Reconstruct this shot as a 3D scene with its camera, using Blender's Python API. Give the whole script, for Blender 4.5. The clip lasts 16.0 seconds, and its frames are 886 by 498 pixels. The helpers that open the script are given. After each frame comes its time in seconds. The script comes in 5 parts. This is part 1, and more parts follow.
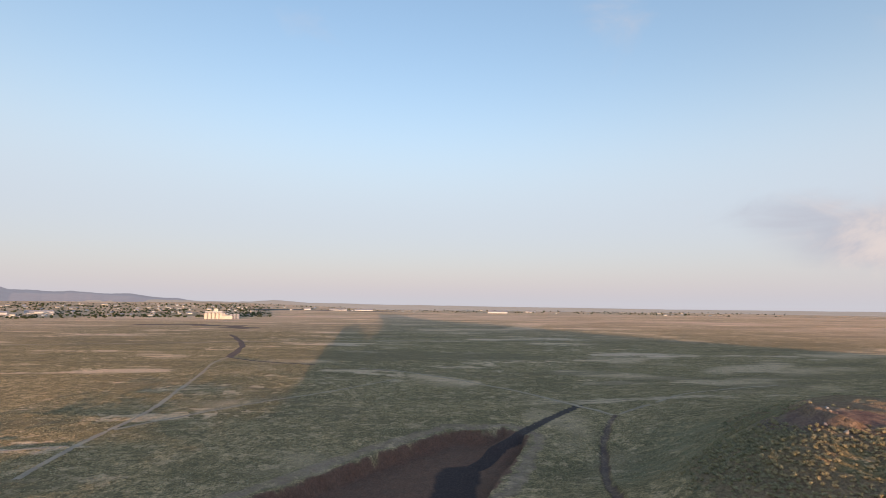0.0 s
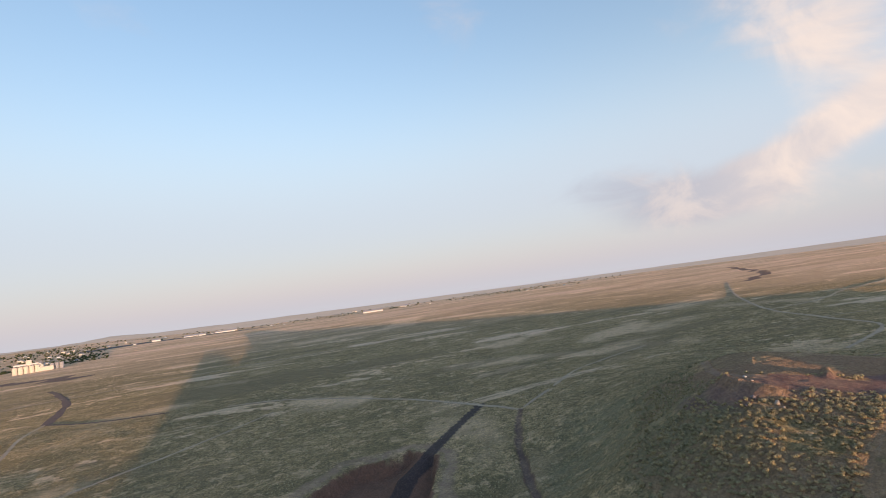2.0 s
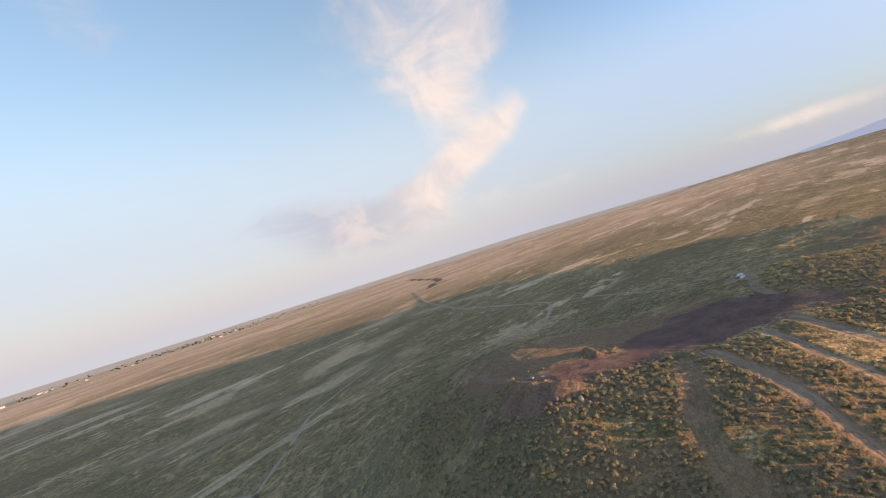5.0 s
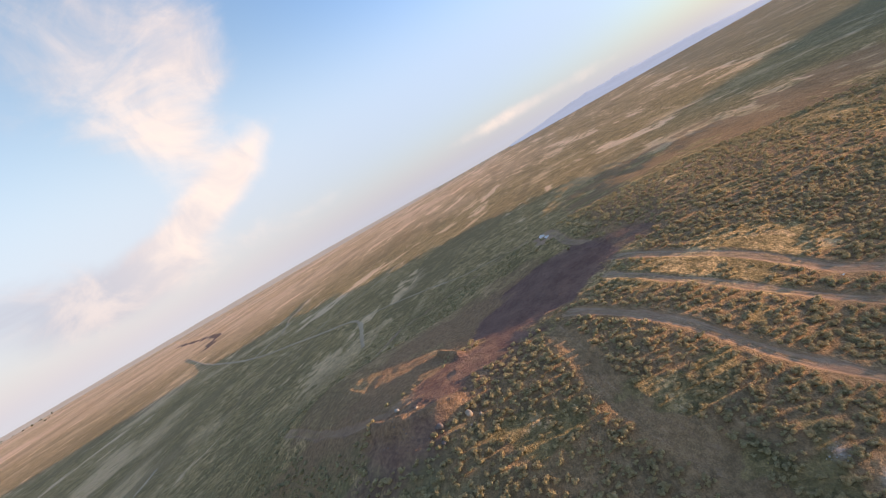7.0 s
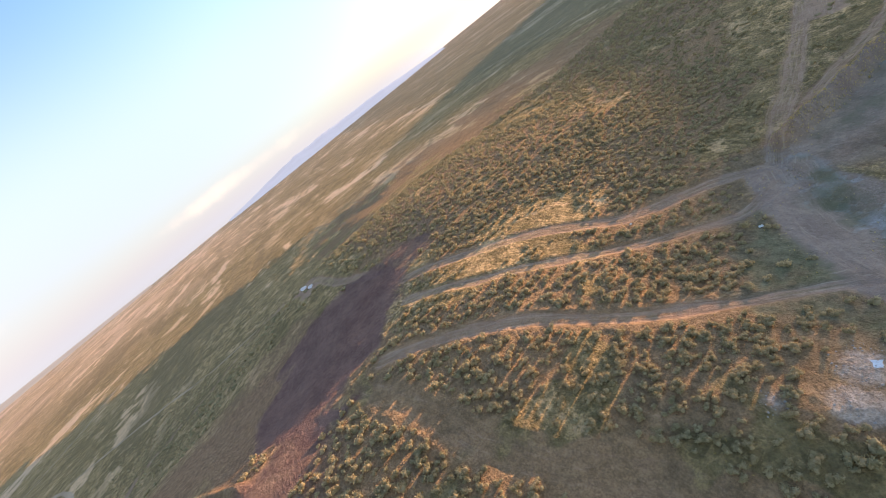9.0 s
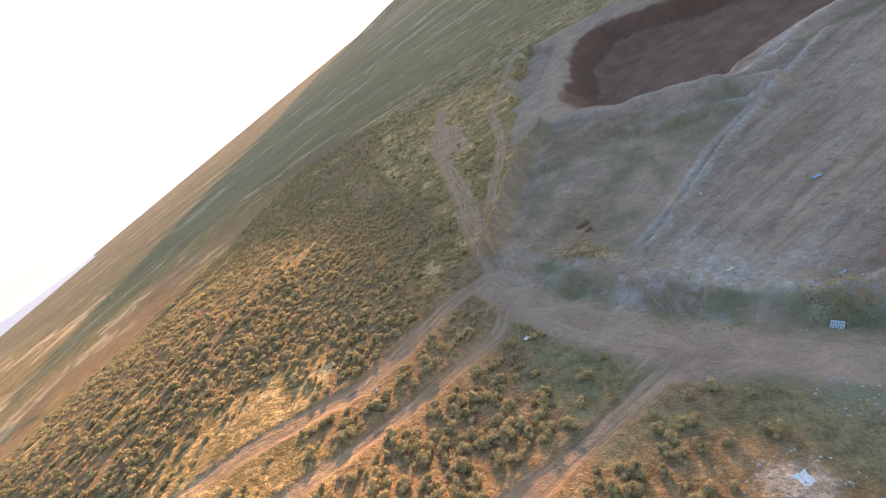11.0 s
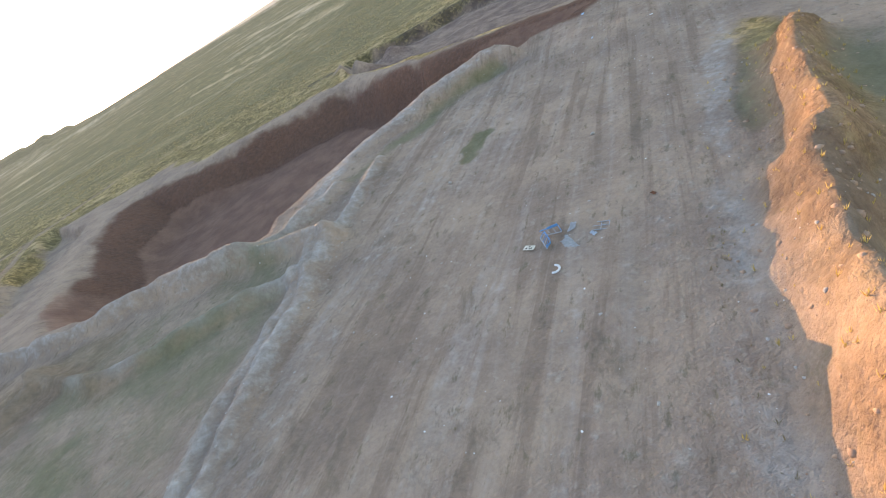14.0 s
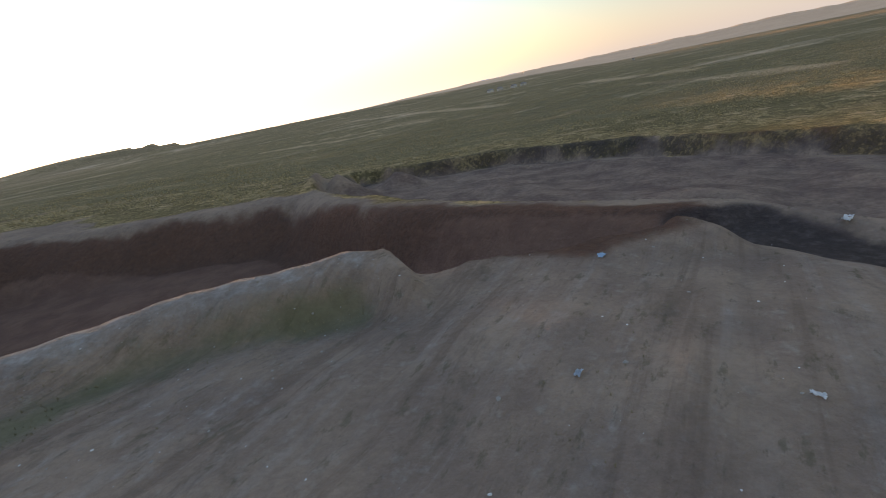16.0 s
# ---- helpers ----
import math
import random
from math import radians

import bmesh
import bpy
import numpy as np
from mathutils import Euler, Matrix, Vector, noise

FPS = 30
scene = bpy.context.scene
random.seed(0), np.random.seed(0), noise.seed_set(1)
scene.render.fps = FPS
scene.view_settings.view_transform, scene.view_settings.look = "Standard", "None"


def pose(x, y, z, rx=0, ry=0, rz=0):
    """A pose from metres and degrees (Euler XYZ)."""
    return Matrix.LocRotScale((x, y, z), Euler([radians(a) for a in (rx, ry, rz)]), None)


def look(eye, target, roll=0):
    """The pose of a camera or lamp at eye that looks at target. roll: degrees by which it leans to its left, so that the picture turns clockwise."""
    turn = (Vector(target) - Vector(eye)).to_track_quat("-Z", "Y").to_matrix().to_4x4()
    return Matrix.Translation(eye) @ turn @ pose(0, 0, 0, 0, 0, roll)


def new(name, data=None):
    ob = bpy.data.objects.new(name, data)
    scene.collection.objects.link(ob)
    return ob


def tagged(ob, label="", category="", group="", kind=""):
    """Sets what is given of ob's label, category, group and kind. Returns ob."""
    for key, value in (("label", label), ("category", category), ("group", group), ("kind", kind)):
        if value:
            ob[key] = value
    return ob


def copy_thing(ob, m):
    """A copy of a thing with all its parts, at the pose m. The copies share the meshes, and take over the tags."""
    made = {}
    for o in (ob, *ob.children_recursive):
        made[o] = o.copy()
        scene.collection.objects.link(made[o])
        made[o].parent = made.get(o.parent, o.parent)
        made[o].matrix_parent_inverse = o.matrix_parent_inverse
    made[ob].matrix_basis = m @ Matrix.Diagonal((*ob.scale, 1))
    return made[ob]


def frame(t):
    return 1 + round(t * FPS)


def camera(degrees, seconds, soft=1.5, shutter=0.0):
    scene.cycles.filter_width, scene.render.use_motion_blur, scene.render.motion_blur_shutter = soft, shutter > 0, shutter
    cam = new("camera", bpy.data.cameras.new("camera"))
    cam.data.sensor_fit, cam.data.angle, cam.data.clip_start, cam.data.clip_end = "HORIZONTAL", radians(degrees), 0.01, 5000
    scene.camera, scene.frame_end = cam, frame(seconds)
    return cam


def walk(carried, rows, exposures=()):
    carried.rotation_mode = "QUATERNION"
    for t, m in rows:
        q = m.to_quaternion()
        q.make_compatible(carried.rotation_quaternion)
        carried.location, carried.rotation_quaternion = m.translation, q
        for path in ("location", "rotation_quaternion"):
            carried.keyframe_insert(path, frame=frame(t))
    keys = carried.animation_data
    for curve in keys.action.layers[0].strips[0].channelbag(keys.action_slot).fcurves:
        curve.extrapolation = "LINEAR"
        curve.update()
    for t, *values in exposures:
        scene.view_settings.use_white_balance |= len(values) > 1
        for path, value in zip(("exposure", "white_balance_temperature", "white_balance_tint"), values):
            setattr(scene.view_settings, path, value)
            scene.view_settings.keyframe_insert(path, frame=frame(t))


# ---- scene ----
cam = camera(86.8, 16.0, 0.95)
METRES, EYE, TILT, LEAN, TURN = 240.0, 50.0, 6.6, -0.5, 0.0
ROWS = [
    (0.0, 0.0, 0.0, 0.0, -0.0, 0.0, 0.0),
    (0.5, -0.0039, 0.0307, 0.0065, -3.19, -0.37, 0.82),
    (1.0, -0.0078, 0.0607, 0.01, -7.09, -0.61, 2.77),
    (1.5, -0.0103, 0.0905, 0.0112, -11.81, -0.94, 4.96),
    (2.0, -0.0103, 0.1207, 0.0104, -16.23, -1.35, 6.55),
    (2.5, -0.0085, 0.1506, 0.0087, -19.5, -1.73, 8.03),
    (3.0, -0.0052, 0.18, 0.0065, -23.04, -2.16, 9.04),
    (3.5, 0.001, 0.2097, 0.003, -28.71, -2.84, 9.24),
    (4.0, 0.0088, 0.2386, 0.0002, -38.18, -3.7, 9.18),
    (4.5, 0.0203, 0.2667, -0.0026, -46.3, -3.79, 10.12),
    (5.0, 0.0343, 0.293, -0.0051, -53.55, -3.78, 12.36),
    (7.5, 0.1373, 0.387, -0.0268, -89.97, -12.67, 25.88),
    (8.0, 0.1633, 0.3949, -0.0335, -96.98, -15.38, 29.05),
    (8.5, 0.19, 0.3984, -0.0414, -107.65, -17.98, 30.81),
    (9.0, 0.2163, 0.396, -0.0495, -120.81, -20.43, 30.62),
    (11.5, 0.2971, 0.3086, -0.0953, -176.76, -26.76, 34.57),
    (12.0, 0.2972, 0.2811, -0.1068, -188.59, -30.82, 35.29),
    (12.5, 0.2909, 0.2523, -0.1195, -199.67, -35.22, 34.53),
    (13.0, 0.2783, 0.2234, -0.1331, -207.74, -37.36, 33.25),
    (13.5, 0.2597, 0.1953, -0.1474, -212.4, -36.12, 32.14),
    (14.0, 0.2353, 0.1675, -0.1613, -213.39, -30.54, 29.62),
    (14.5, 0.206, 0.1402, -0.1735, -211.37, -23.04, 26.32),
    (15.0, 0.1739, 0.1127, -0.1807, -207.55, -17.91, 21.97),
    (15.5, 0.1421, 0.0859, -0.1843, -203.99, -15.16, 17.58),
    (16.0, 0.1111, 0.0584, -0.1833, -200.98, -11.96, 12.78),
]
walk(cam, [(t, pose(0, 0, EYE, TILT, LEAN, TURN) @ pose(METRES * x, METRES * y, METRES * z, 90 + pitch, roll, yaw)) for t, x, y, z, yaw, pitch, roll in ROWS],
     [(0.0, 0.38, 6600, 15), (5.0, 0.5, 6600, 15), (7.5, 0.7, 6700, 16), (9.0, 1.02, 7000, 17), (11.5, 1.44, 8200, 18), (12.5, 1.66, 8600, 19), (13.5, 1.85, 8600, 17), (14.5, 1.64, 8500, 17), (15.5, 0.84, 8400, 18), (16.0, 0.45, 8200, 18)])

# ---- light ----
SUN_AZ, SUN_EL = 169.5, 0.75
SUN = Vector((math.sin(radians(SUN_AZ)) * math.cos(radians(SUN_EL)), math.cos(radians(SUN_AZ)) * math.cos(radians(SUN_EL)), math.sin(radians(SUN_EL))))
lamp = bpy.data.lights.new("sun", "SUN")
lamp.energy, lamp.angle, lamp.color = 4.5, radians(0.14), (1.0, 0.66, 0.40)
new("sun", lamp).matrix_world = look(SUN * 100, (0, 0, 0))


class Nodes:
    """A short way to write node trees."""

    def __init__(self, tree):
        self.t = tree
        tree.nodes.clear()

    def add(self, kind, inputs=(), **props):
        n = self.t.nodes.new(kind)
        for k, v in props.items():
            setattr(n, k, v)
        for k, v in dict(inputs).items():
            self.put(n.inputs[k], v)
        return n

    def put(self, socket, v):
        if isinstance(v, bpy.types.NodeSocket):
            self.t.links.new(v, socket)
        else:
            socket.default_value = v

    def math(self, op, a, b=0.0, c=0.0, clamp=False):
        n = self.add("ShaderNodeMath", {0: a, 1: b, 2: c}, operation=op, use_clamp=clamp)
        return n.outputs[0]

    def mix(self, f, a, b):
        n = self.add("ShaderNodeMix", {0: f, 6: a, 7: b}, data_type="RGBA")
        return n.outputs[2]

    def range(self, v, a, b, c=0.0, d=1.0):
        return self.add("ShaderNodeMapRange", {0: v, 1: a, 2: b, 3: c, 4: d}, interpolation_type="SMOOTHSTEP").outputs[0]

    def noise(self, vec, scale, detail=4.0, rough=0.55, distort=0.0):
        n = self.add("ShaderNodeTexNoise", {"Vector": vec, "Scale": scale, "Detail": detail, "Roughness": rough, "Distortion": distort})
        return n.outputs[0]

    def attr(self, name):
        return self.add("ShaderNodeAttribute", attribute_name=name).outputs["Fac"]


def rgb(r, g, b):
    return (r, g, b, 1.0)


world = bpy.data.worlds.new("world")
scene.world = world
world.use_nodes = True
W = Nodes(world.node_tree)
sky = W.add("ShaderNodeTexSky", sky_type="NISHITA", sun_disc=False, sun_elevation=radians(SUN_EL), sun_rotation=radians(SUN_AZ),
            altitude=300.0, air_density=1.0, dust_density=0.6, ozone_density=1.5)
way = W.add("ShaderNodeTexCoord").outputs["Generated"]
xyz = W.add("ShaderNodeSeparateXYZ", {0: way})
az = W.math("MULTIPLY", W.math("ARCTAN2", xyz.outputs[0], xyz.outputs[1]), 180 / math.pi)
el = W.math("MULTIPLY", W.math("ARCSINE", xyz.outputs[2]), 180 / math.pi)


def patch(a0, e0, da, de, lean=0.0):
    """A soft patch of the sky round azimuth a0 and elevation e0, in degrees; lean shifts its azimuth with height."""
    u = W.math("DIVIDE", W.math("SUBTRACT", W.math("SUBTRACT", az, a0), W.math("MULTIPLY", W.math("SUBTRACT", el, e0), lean)), da)
    v = W.math("DIVIDE", W.math("SUBTRACT", el, e0), de)
    r = W.math("ADD", W.math("MULTIPLY", u, u), W.math("MULTIPLY", v, v))
    return W.math("EXPONENT", W.math("MULTIPLY", r, -1.0))


def total(*vs):
    out = vs[0]
    for v in vs[1:]:
        out = W.math("ADD", out, v)
    return out


stretched = W.add("ShaderNodeMapping", {0: way, 3: (1.0, 1.0, 2.2)}).outputs[0]
wisps = W.noise(stretched, 4.0, 8.0, 0.58, 1.6)
billow = W.noise(way, 8.0, 7.0, 0.58, 0.8)
big = total(W.math("MULTIPLY", patch(56, 27, 10, 8), 0.85), W.math("MULTIPLY", patch(58, 17, 5, 5), 0.8), patch(54, 9, 4.5, 4.5, 1.6), W.math("MULTIPLY", patch(46, 6.5, 9, 3.0, 1.0), 1.15), W.math("MULTIPLY", patch(37, 9, 7, 2.4), 0.7), W.math("MULTIPLY", patch(60, 4.5, 13, 2.3, 2.0), 0.5), W.math("MULTIPLY", patch(62, 11.5, 3.5, 3.5, 1.2), 0.8), W.math("MULTIPLY", patch(65, 24, 4, 5), 0.6))
low = total(W.math("MULTIPLY", patch(94, 2.4, 10, 1.0, -4), 1.3), W.math("MULTIPLY", patch(27, 11, 8, 2), 0.45), W.math("MULTIPLY", patch(22, 31, 7, 6), 0.6), W.math("MULTIPLY", patch(-17, 31, 9, 3, -1), 0.4), W.math("MULTIPLY", patch(-42, 8.5, 6, 0.8), 0.5))
cover = W.math("ADD", W.math("MULTIPLY", big, 1.25), W.math("MULTIPLY", low, 0.8))
grain = W.math("ADD", W.math("MULTIPLY", wisps, 0.9), W.math("MULTIPLY", billow, 0.5))
cloud = W.range(W.math("ADD", W.math("MULTIPLY", cover, 0.75), W.math("SUBTRACT", grain, 1.14)), -0.22, 0.66)
cloud = W.math("MULTIPLY", cloud, W.range(cover, 0.02, 0.3))
toward = W.math("COSINE", W.math("MULTIPLY", W.math("SUBTRACT", az, SUN_AZ), math.pi / 180))
lit = W.math("ADD", W.math("MULTIPLY", W.range(billow, 0.36, 0.66), 0.5), W.math("MULTIPLY", W.range(az, 40.0, 58.0), 0.5))
cloud_colour = W.mix(lit, rgb(0.36, 0.375, 0.43), rgb(0.76, 0.63, 0.53))
base = W.add("ShaderNodeVectorMath", {0: sky.outputs[0], 1: (0.80, 0.965, 1.07)}, operation="MULTIPLY").outputs[0]
base = W.add("ShaderNodeVectorMath", {0: base, 3: 0.8}, operation="SCALE").outputs[0]
deep = W.mix(W.range(az, 50.0, 105.0), rgb(1.0, 1.0, 1.0), rgb(0.64, 0.88, 1.28))
base = W.add("ShaderNodeVectorMath", {0: base, 1: deep}, operation="MULTIPLY").outputs[0]
milky = W.math("MULTIPLY", W.math("EXPONENT", W.math("MULTIPLY", W.math("POWER", W.math("DIVIDE", W.math("SUBTRACT", el, 9.5), 9.5), 2.0), -1.0)), W.range(toward, 0.78, 0.35, 0.0, 0.8))
base = W.mix(milky, base, W.mix(W.range(az, 55.0, 95.0), rgb(0.475, 0.595, 0.70), rgb(0.40, 0.52, 0.68)))
haze = W.math("EXPONENT", W.math("MULTIPLY", W.math("MULTIPLY", W.math("ABSOLUTE", el), -0.066), W.math("ADD", 1.0, W.math("MULTIPLY", W.range(az, 55.0, 95.0), W.range(az, 150.0, 122.0)))))
haze_colour = W.mix(W.range(toward, 0.55, 1.0), W.mix(W.range(az, 45.0, 80.0), rgb(0.455, 0.465, 0.50), rgb(0.375, 0.395, 0.45)), rgb(0.84, 0.79, 0.73))
base = W.mix(W.math("MULTIPLY", haze, 0.97), base, haze_colour)
west = W.math("MULTIPLY", W.range(xyz.outputs[0], -0.02, -0.5), W.math("MULTIPLY", W.range(el, 1.5, 13.0), W.range(xyz.outputs[1], 0.3, -0.3)))
base = W.add("ShaderNodeVectorMath", {0: base, 1: W.mix(west, rgb(1.0, 1.0, 1.0), rgb(0.52, 0.80, 1.02))}, operation="MULTIPLY").outputs[0]
base = W.mix(W.math("MULTIPLY", cloud, 0.8), base, cloud_colour)
sun_dir = W.add("ShaderNodeVectorMath", {0: way, 1: tuple(SUN)}, operation="DOT_PRODUCT").outputs[1]
off = W.math("MULTIPLY", W.math("ARCCOSINE", W.math("MINIMUM", sun_dir, 1.0)), 180 / math.pi)
glow = W.math("ADD", W.math("MULTIPLY", W.math("EXPONENT", W.math("MULTIPLY", off, -0.06)), 0.85), W.math("MULTIPLY", W.math("EXPONENT", W.math("MULTIPLY", off, -0.45)), 5.0))
halo = W.add("ShaderNodeVectorMath", {0: (1.0, 0.91, 0.76), 3: glow}, operation="SCALE").outputs[0]
base = W.add("ShaderNodeVectorMath", {0: base, 1: halo}, operation="ADD").outputs[0]
ground_side = W.range(el, -2.0, -0.9)
base = W.mix(ground_side, rgb(0.12, 0.11, 0.09), base)
W.add("ShaderNodeOutputWorld", {0: W.add("ShaderNodeBackground", {0: base, 1: 1.0}).outputs[0]})


# ---- materials ----
def material(name, colour, rough=0.9, metal=0.0, second=None, scale=6.0, bump=0.3, bump_scale=None, spec=0.25, dist=0.05):
    """A mottled surface: two colours by noise at two scales, with relief."""
    m = bpy.data.materials.new(name)
    m.use_nodes = True
    N = Nodes(m.node_tree)
    at = N.add("ShaderNodeTexCoord").outputs["Object"]
    a = N.noise(at, scale, 5.0)
    b = N.noise(at, scale * 7.0, 4.0)
    f = N.range(N.math("ADD", N.math("MULTIPLY", a, 0.65), N.math("MULTIPLY", b, 0.35)), 0.32, 0.68)
    second = second or tuple(c * 0.6 for c in colour)
    col = N.mix(f, rgb(*second), rgb(*colour))
    nb = N.add("ShaderNodeBump", {"Strength": bump, "Distance": dist, "Height": N.noise(at, bump_scale or scale * 4, 6.0)})
    s = N.add("ShaderNodeBsdfPrincipled", {"Base Color": col, "Roughness": rough, "Metallic": metal, "Specular IOR Level": spec, "Normal": nb.outputs[0]})
    N.add("ShaderNodeOutputMaterial", {0: s.outputs[0]})
    return m


def ground_material():
    m = bpy.data.materials.new("steppe_soil")
    m.use_nodes = True
    m.cycles.use_bump_map_correction = False
    N = Nodes(m.node_tree)
    at = N.add("ShaderNodeNewGeometry").outputs["Position"]
    fine = N.noise(at, 1.6, 6.0, 0.65)
    mid = N.noise(at, 0.22, 5.0, 0.6)
    wide = N.noise(at, 0.018, 5.0, 0.6)
    huge = N.noise(at, 0.0022, 5.0, 0.55, 0.4)
    # wild steppe: olive scrub over tan soil
    scrub = N.mix(N.range(wide, 0.35, 0.65), rgb(0.336, 0.262, 0.140), rgb(0.488, 0.366, 0.201))
    scrub = N.mix(N.range(huge, 0.42, 0.62), scrub, rgb(0.427, 0.336, 0.177))
    tuft = N.range(N.math("ADD", N.math("MULTIPLY", fine, 0.6), N.math("MULTIPLY", mid, 0.4)), 0.45, 0.53)
    scrub = N.mix(N.math("MULTIPLY", tuft, 0.78), scrub, rgb(0.159, 0.137, 0.068))
    thick = N.noise(N.add("ShaderNodeMapping", {0: at, 3: (0.5, 1.0, 1.0)}).outputs[0], 0.03, 6.0, 0.65)
    scrub = N.mix(N.range(thick, 0.50, 0.60, 0.0, 0.6), scrub, rgb(0.152, 0.134, 0.068))
    clump = N.noise(at, 0.42, 3.0, 0.65, 0.5)
    scrub = N.mix(N.range(clump, 0.53, 0.58, 0.0, 0.68), scrub, rgb(0.088, 0.083, 0.041))
    scrub = N.mix(N.range(N.noise(at, 0.9, 2.0, 0.6), 0.55, 0.60, 0.0, 0.6), scrub, rgb(0.098, 0.090, 0.046))
    scrub = N.mix(N.range(N.noise(at, 0.085, 6.0, 0.75), 0.52, 0.56, 0.0, 0.5), scrub, rgb(0.132, 0.116, 0.061))
    scrub = N.mix(N.range(N.noise(at, 0.13, 6.0, 0.75), 0.565, 0.60, 0.0, 0.6), scrub, rgb(0.525, 0.397, 0.244))
    # bare, salty flats of the far plain
    flat_at = N.add("ShaderNodeMapping", {0: at, 3: (0.35, 1.0, 1.0)}).outputs[0]
    salt = N.math("ADD", N.math("MULTIPLY", N.noise(flat_at, 0.016, 7.0, 0.66, 0.5), 0.74), N.math("MULTIPLY", N.noise(at, 0.07, 4.0, 0.65), 0.26))
    salt = N.math("MAXIMUM", N.math("MULTIPLY", N.range(salt, 0.572, 0.588), N.attr("wild")), N.math("MULTIPLY", N.attr("flats"), N.range(mid, 0.3, 0.55)))
    tan = N.mix(N.range(mid, 0.35, 0.65), rgb(0.60, 0.46, 0.30), rgb(0.47, 0.355, 0.23))
    col = N.mix(N.math("MULTIPLY", salt, 0.9), scrub, tan)
    # plain paler with distance: haze and low sun put into the colour
    haze_patches = N.noise(flat_at, 0.0035, 4.0, 0.6)
    col = N.mix(N.math("MULTIPLY", N.attr("far"), N.range(haze_patches, 0.40, 0.60, 0.2, 0.7)), col, N.mix(N.range(huge, 0.4, 0.6), rgb(0.55, 0.41, 0.31), rgb(0.44, 0.33, 0.24)))
    streak = N.noise(N.add("ShaderNodeMapping", {0: at, 3: (0.28, 1.0, 1.0)}).outputs[0], 0.010, 8.0, 0.7, 0.3)
    col = N.mix(N.math("MULTIPLY", N.attr("wild"), N.range(streak, 0.58, 0.605, 0.0, 0.75)), col, rgb(0.62, 0.48, 0.34))
    col = N.mix(N.math("MULTIPLY", N.attr("wild"), N.range(streak, 0.46, 0.42, 0.0, 0.65)), col, rgb(0.15, 0.13, 0.075))
    ragged = N.math("MULTIPLY", N.math("SUBTRACT", N.math("ADD", N.math("MULTIPLY", fine, 0.5), N.math("MULTIPLY", mid, 0.5)), 0.5), 1.2)

    def lay(col, name, colour, hard=0.30, amount=0.92):
        f = N.range(N.math("ADD", N.attr(name), ragged), 0.5 - hard, 0.5 + hard)
        return N.mix(N.math("MULTIPLY", f, amount), col, colour)

    grey = N.mix(N.range(mid, 0.3, 0.7), rgb(0.356, 0.264, 0.206), rgb(0.255, 0.188, 0.155))
    grey = N.mix(N.range(fine, 0.55, 0.75, 0.0, 0.5), grey, rgb(0.428, 0.389, 0.339))
    xyz = N.add("ShaderNodeSeparateXYZ", {0: at})
    across = N.math("SUBTRACT", N.math("MULTIPLY", xyz.outputs[0], 0.6), N.math("MULTIPLY", xyz.outputs[1], 0.8))
    down = N.math("ADD", N.math("MULTIPLY", xyz.outputs[0], 0.8), N.math("MULTIPLY", xyz.outputs[1], 0.6))
    lanes = N.noise(N.add("ShaderNodeCombineXYZ", {0: across, 1: N.math("MULTIPLY", down, 0.05)}).outputs[0], 0.8, 5.0, 0.6, 0.4)
    graded = N.attr("graded")
    grey = N.mix(N.math("MULTIPLY", graded, N.range(lanes, 0.51, 0.66, 0.0, 0.42)), grey, N.mix(N.range(fine, 0.4, 0.65), rgb(0.351, 0.288, 0.253), rgb(0.448, 0.389, 0.353)))
    grey = N.mix(N.math("MULTIPLY", graded, N.range(lanes, 0.48, 0.38, 0.0, 0.58)), grey, rgb(0.199, 0.140, 0.112))
    blot = N.noise(N.add("ShaderNodeCombineXYZ", {0: across, 1: N.math("MULTIPLY", down, 0.45)}).outputs[0], 0.42, 6.0, 0.68, 0.5)
    grey = N.mix(N.math("MULTIPLY", graded, N.range(blot, 0.55, 0.68, 0.0, 0.62)), grey, rgb(0.153, 0.119, 0.095))
    weeds = N.noise(N.add("ShaderNodeCombineXYZ", {0: across, 1: N.math("MULTIPLY", down, 0.4)}).outputs[0], 1.7, 5.0, 0.7)
    grey = N.mix(N.range(weeds, 0.56, 0.68, 0.0, 0.6), grey, rgb(0.107, 0.096, 0.063))
    col = lay(col, "brush", N.mix(N.range(mid, 0.35, 0.65), rgb(0.20, 0.145, 0.095), rgb(0.28, 0.195, 0.122)), 0.35, 0.8)
    col = lay(col, "spoil", grey)
    col = lay(col, "pale", N.mix(N.range(fine, 0.35, 0.7), rgb(0.30, 0.265, 0.235), rgb(0.42, 0.395, 0.37)), 0.35, 0.85)
    col = lay(col, "green", N.mix(N.range(mid, 0.35, 0.65), rgb(0.108, 0.112, 0.056), rgb(0.170, 0.158, 0.092)), 0.35, 0.8)
    lane = N.add("ShaderNodeCombineXYZ", {0: N.math("MULTIPLY", N.attr("across"), 2.2), 1: N.math("MULTIPLY", N.attr("down"), 0.16)}).outputs[0]
    rutted = N.noise(lane, 1.0, 5.0, 0.65, 0.6)
    ragged_track = N.math("ADD", ragged, N.math("MULTIPLY", N.math("SUBTRACT", rutted, 0.5), 0.9))
    f = N.range(N.math("ADD", N.attr("dirt"), ragged_track), 0.22, 0.85, 0.0, 0.85)
    soil = N.mix(N.range(mid, 0.3, 0.7), rgb(0.36, 0.255, 0.19), rgb(0.27, 0.188, 0.142))
    soil = N.mix(N.range(rutted, 0.52, 0.66), soil, rgb(0.38, 0.295, 0.225))
    soil = N.mix(N.range(rutted, 0.44, 0.34, 0.0, 0.7), soil, rgb(0.15, 0.118, 0.098))
    col = N.mix(f, col, soil)
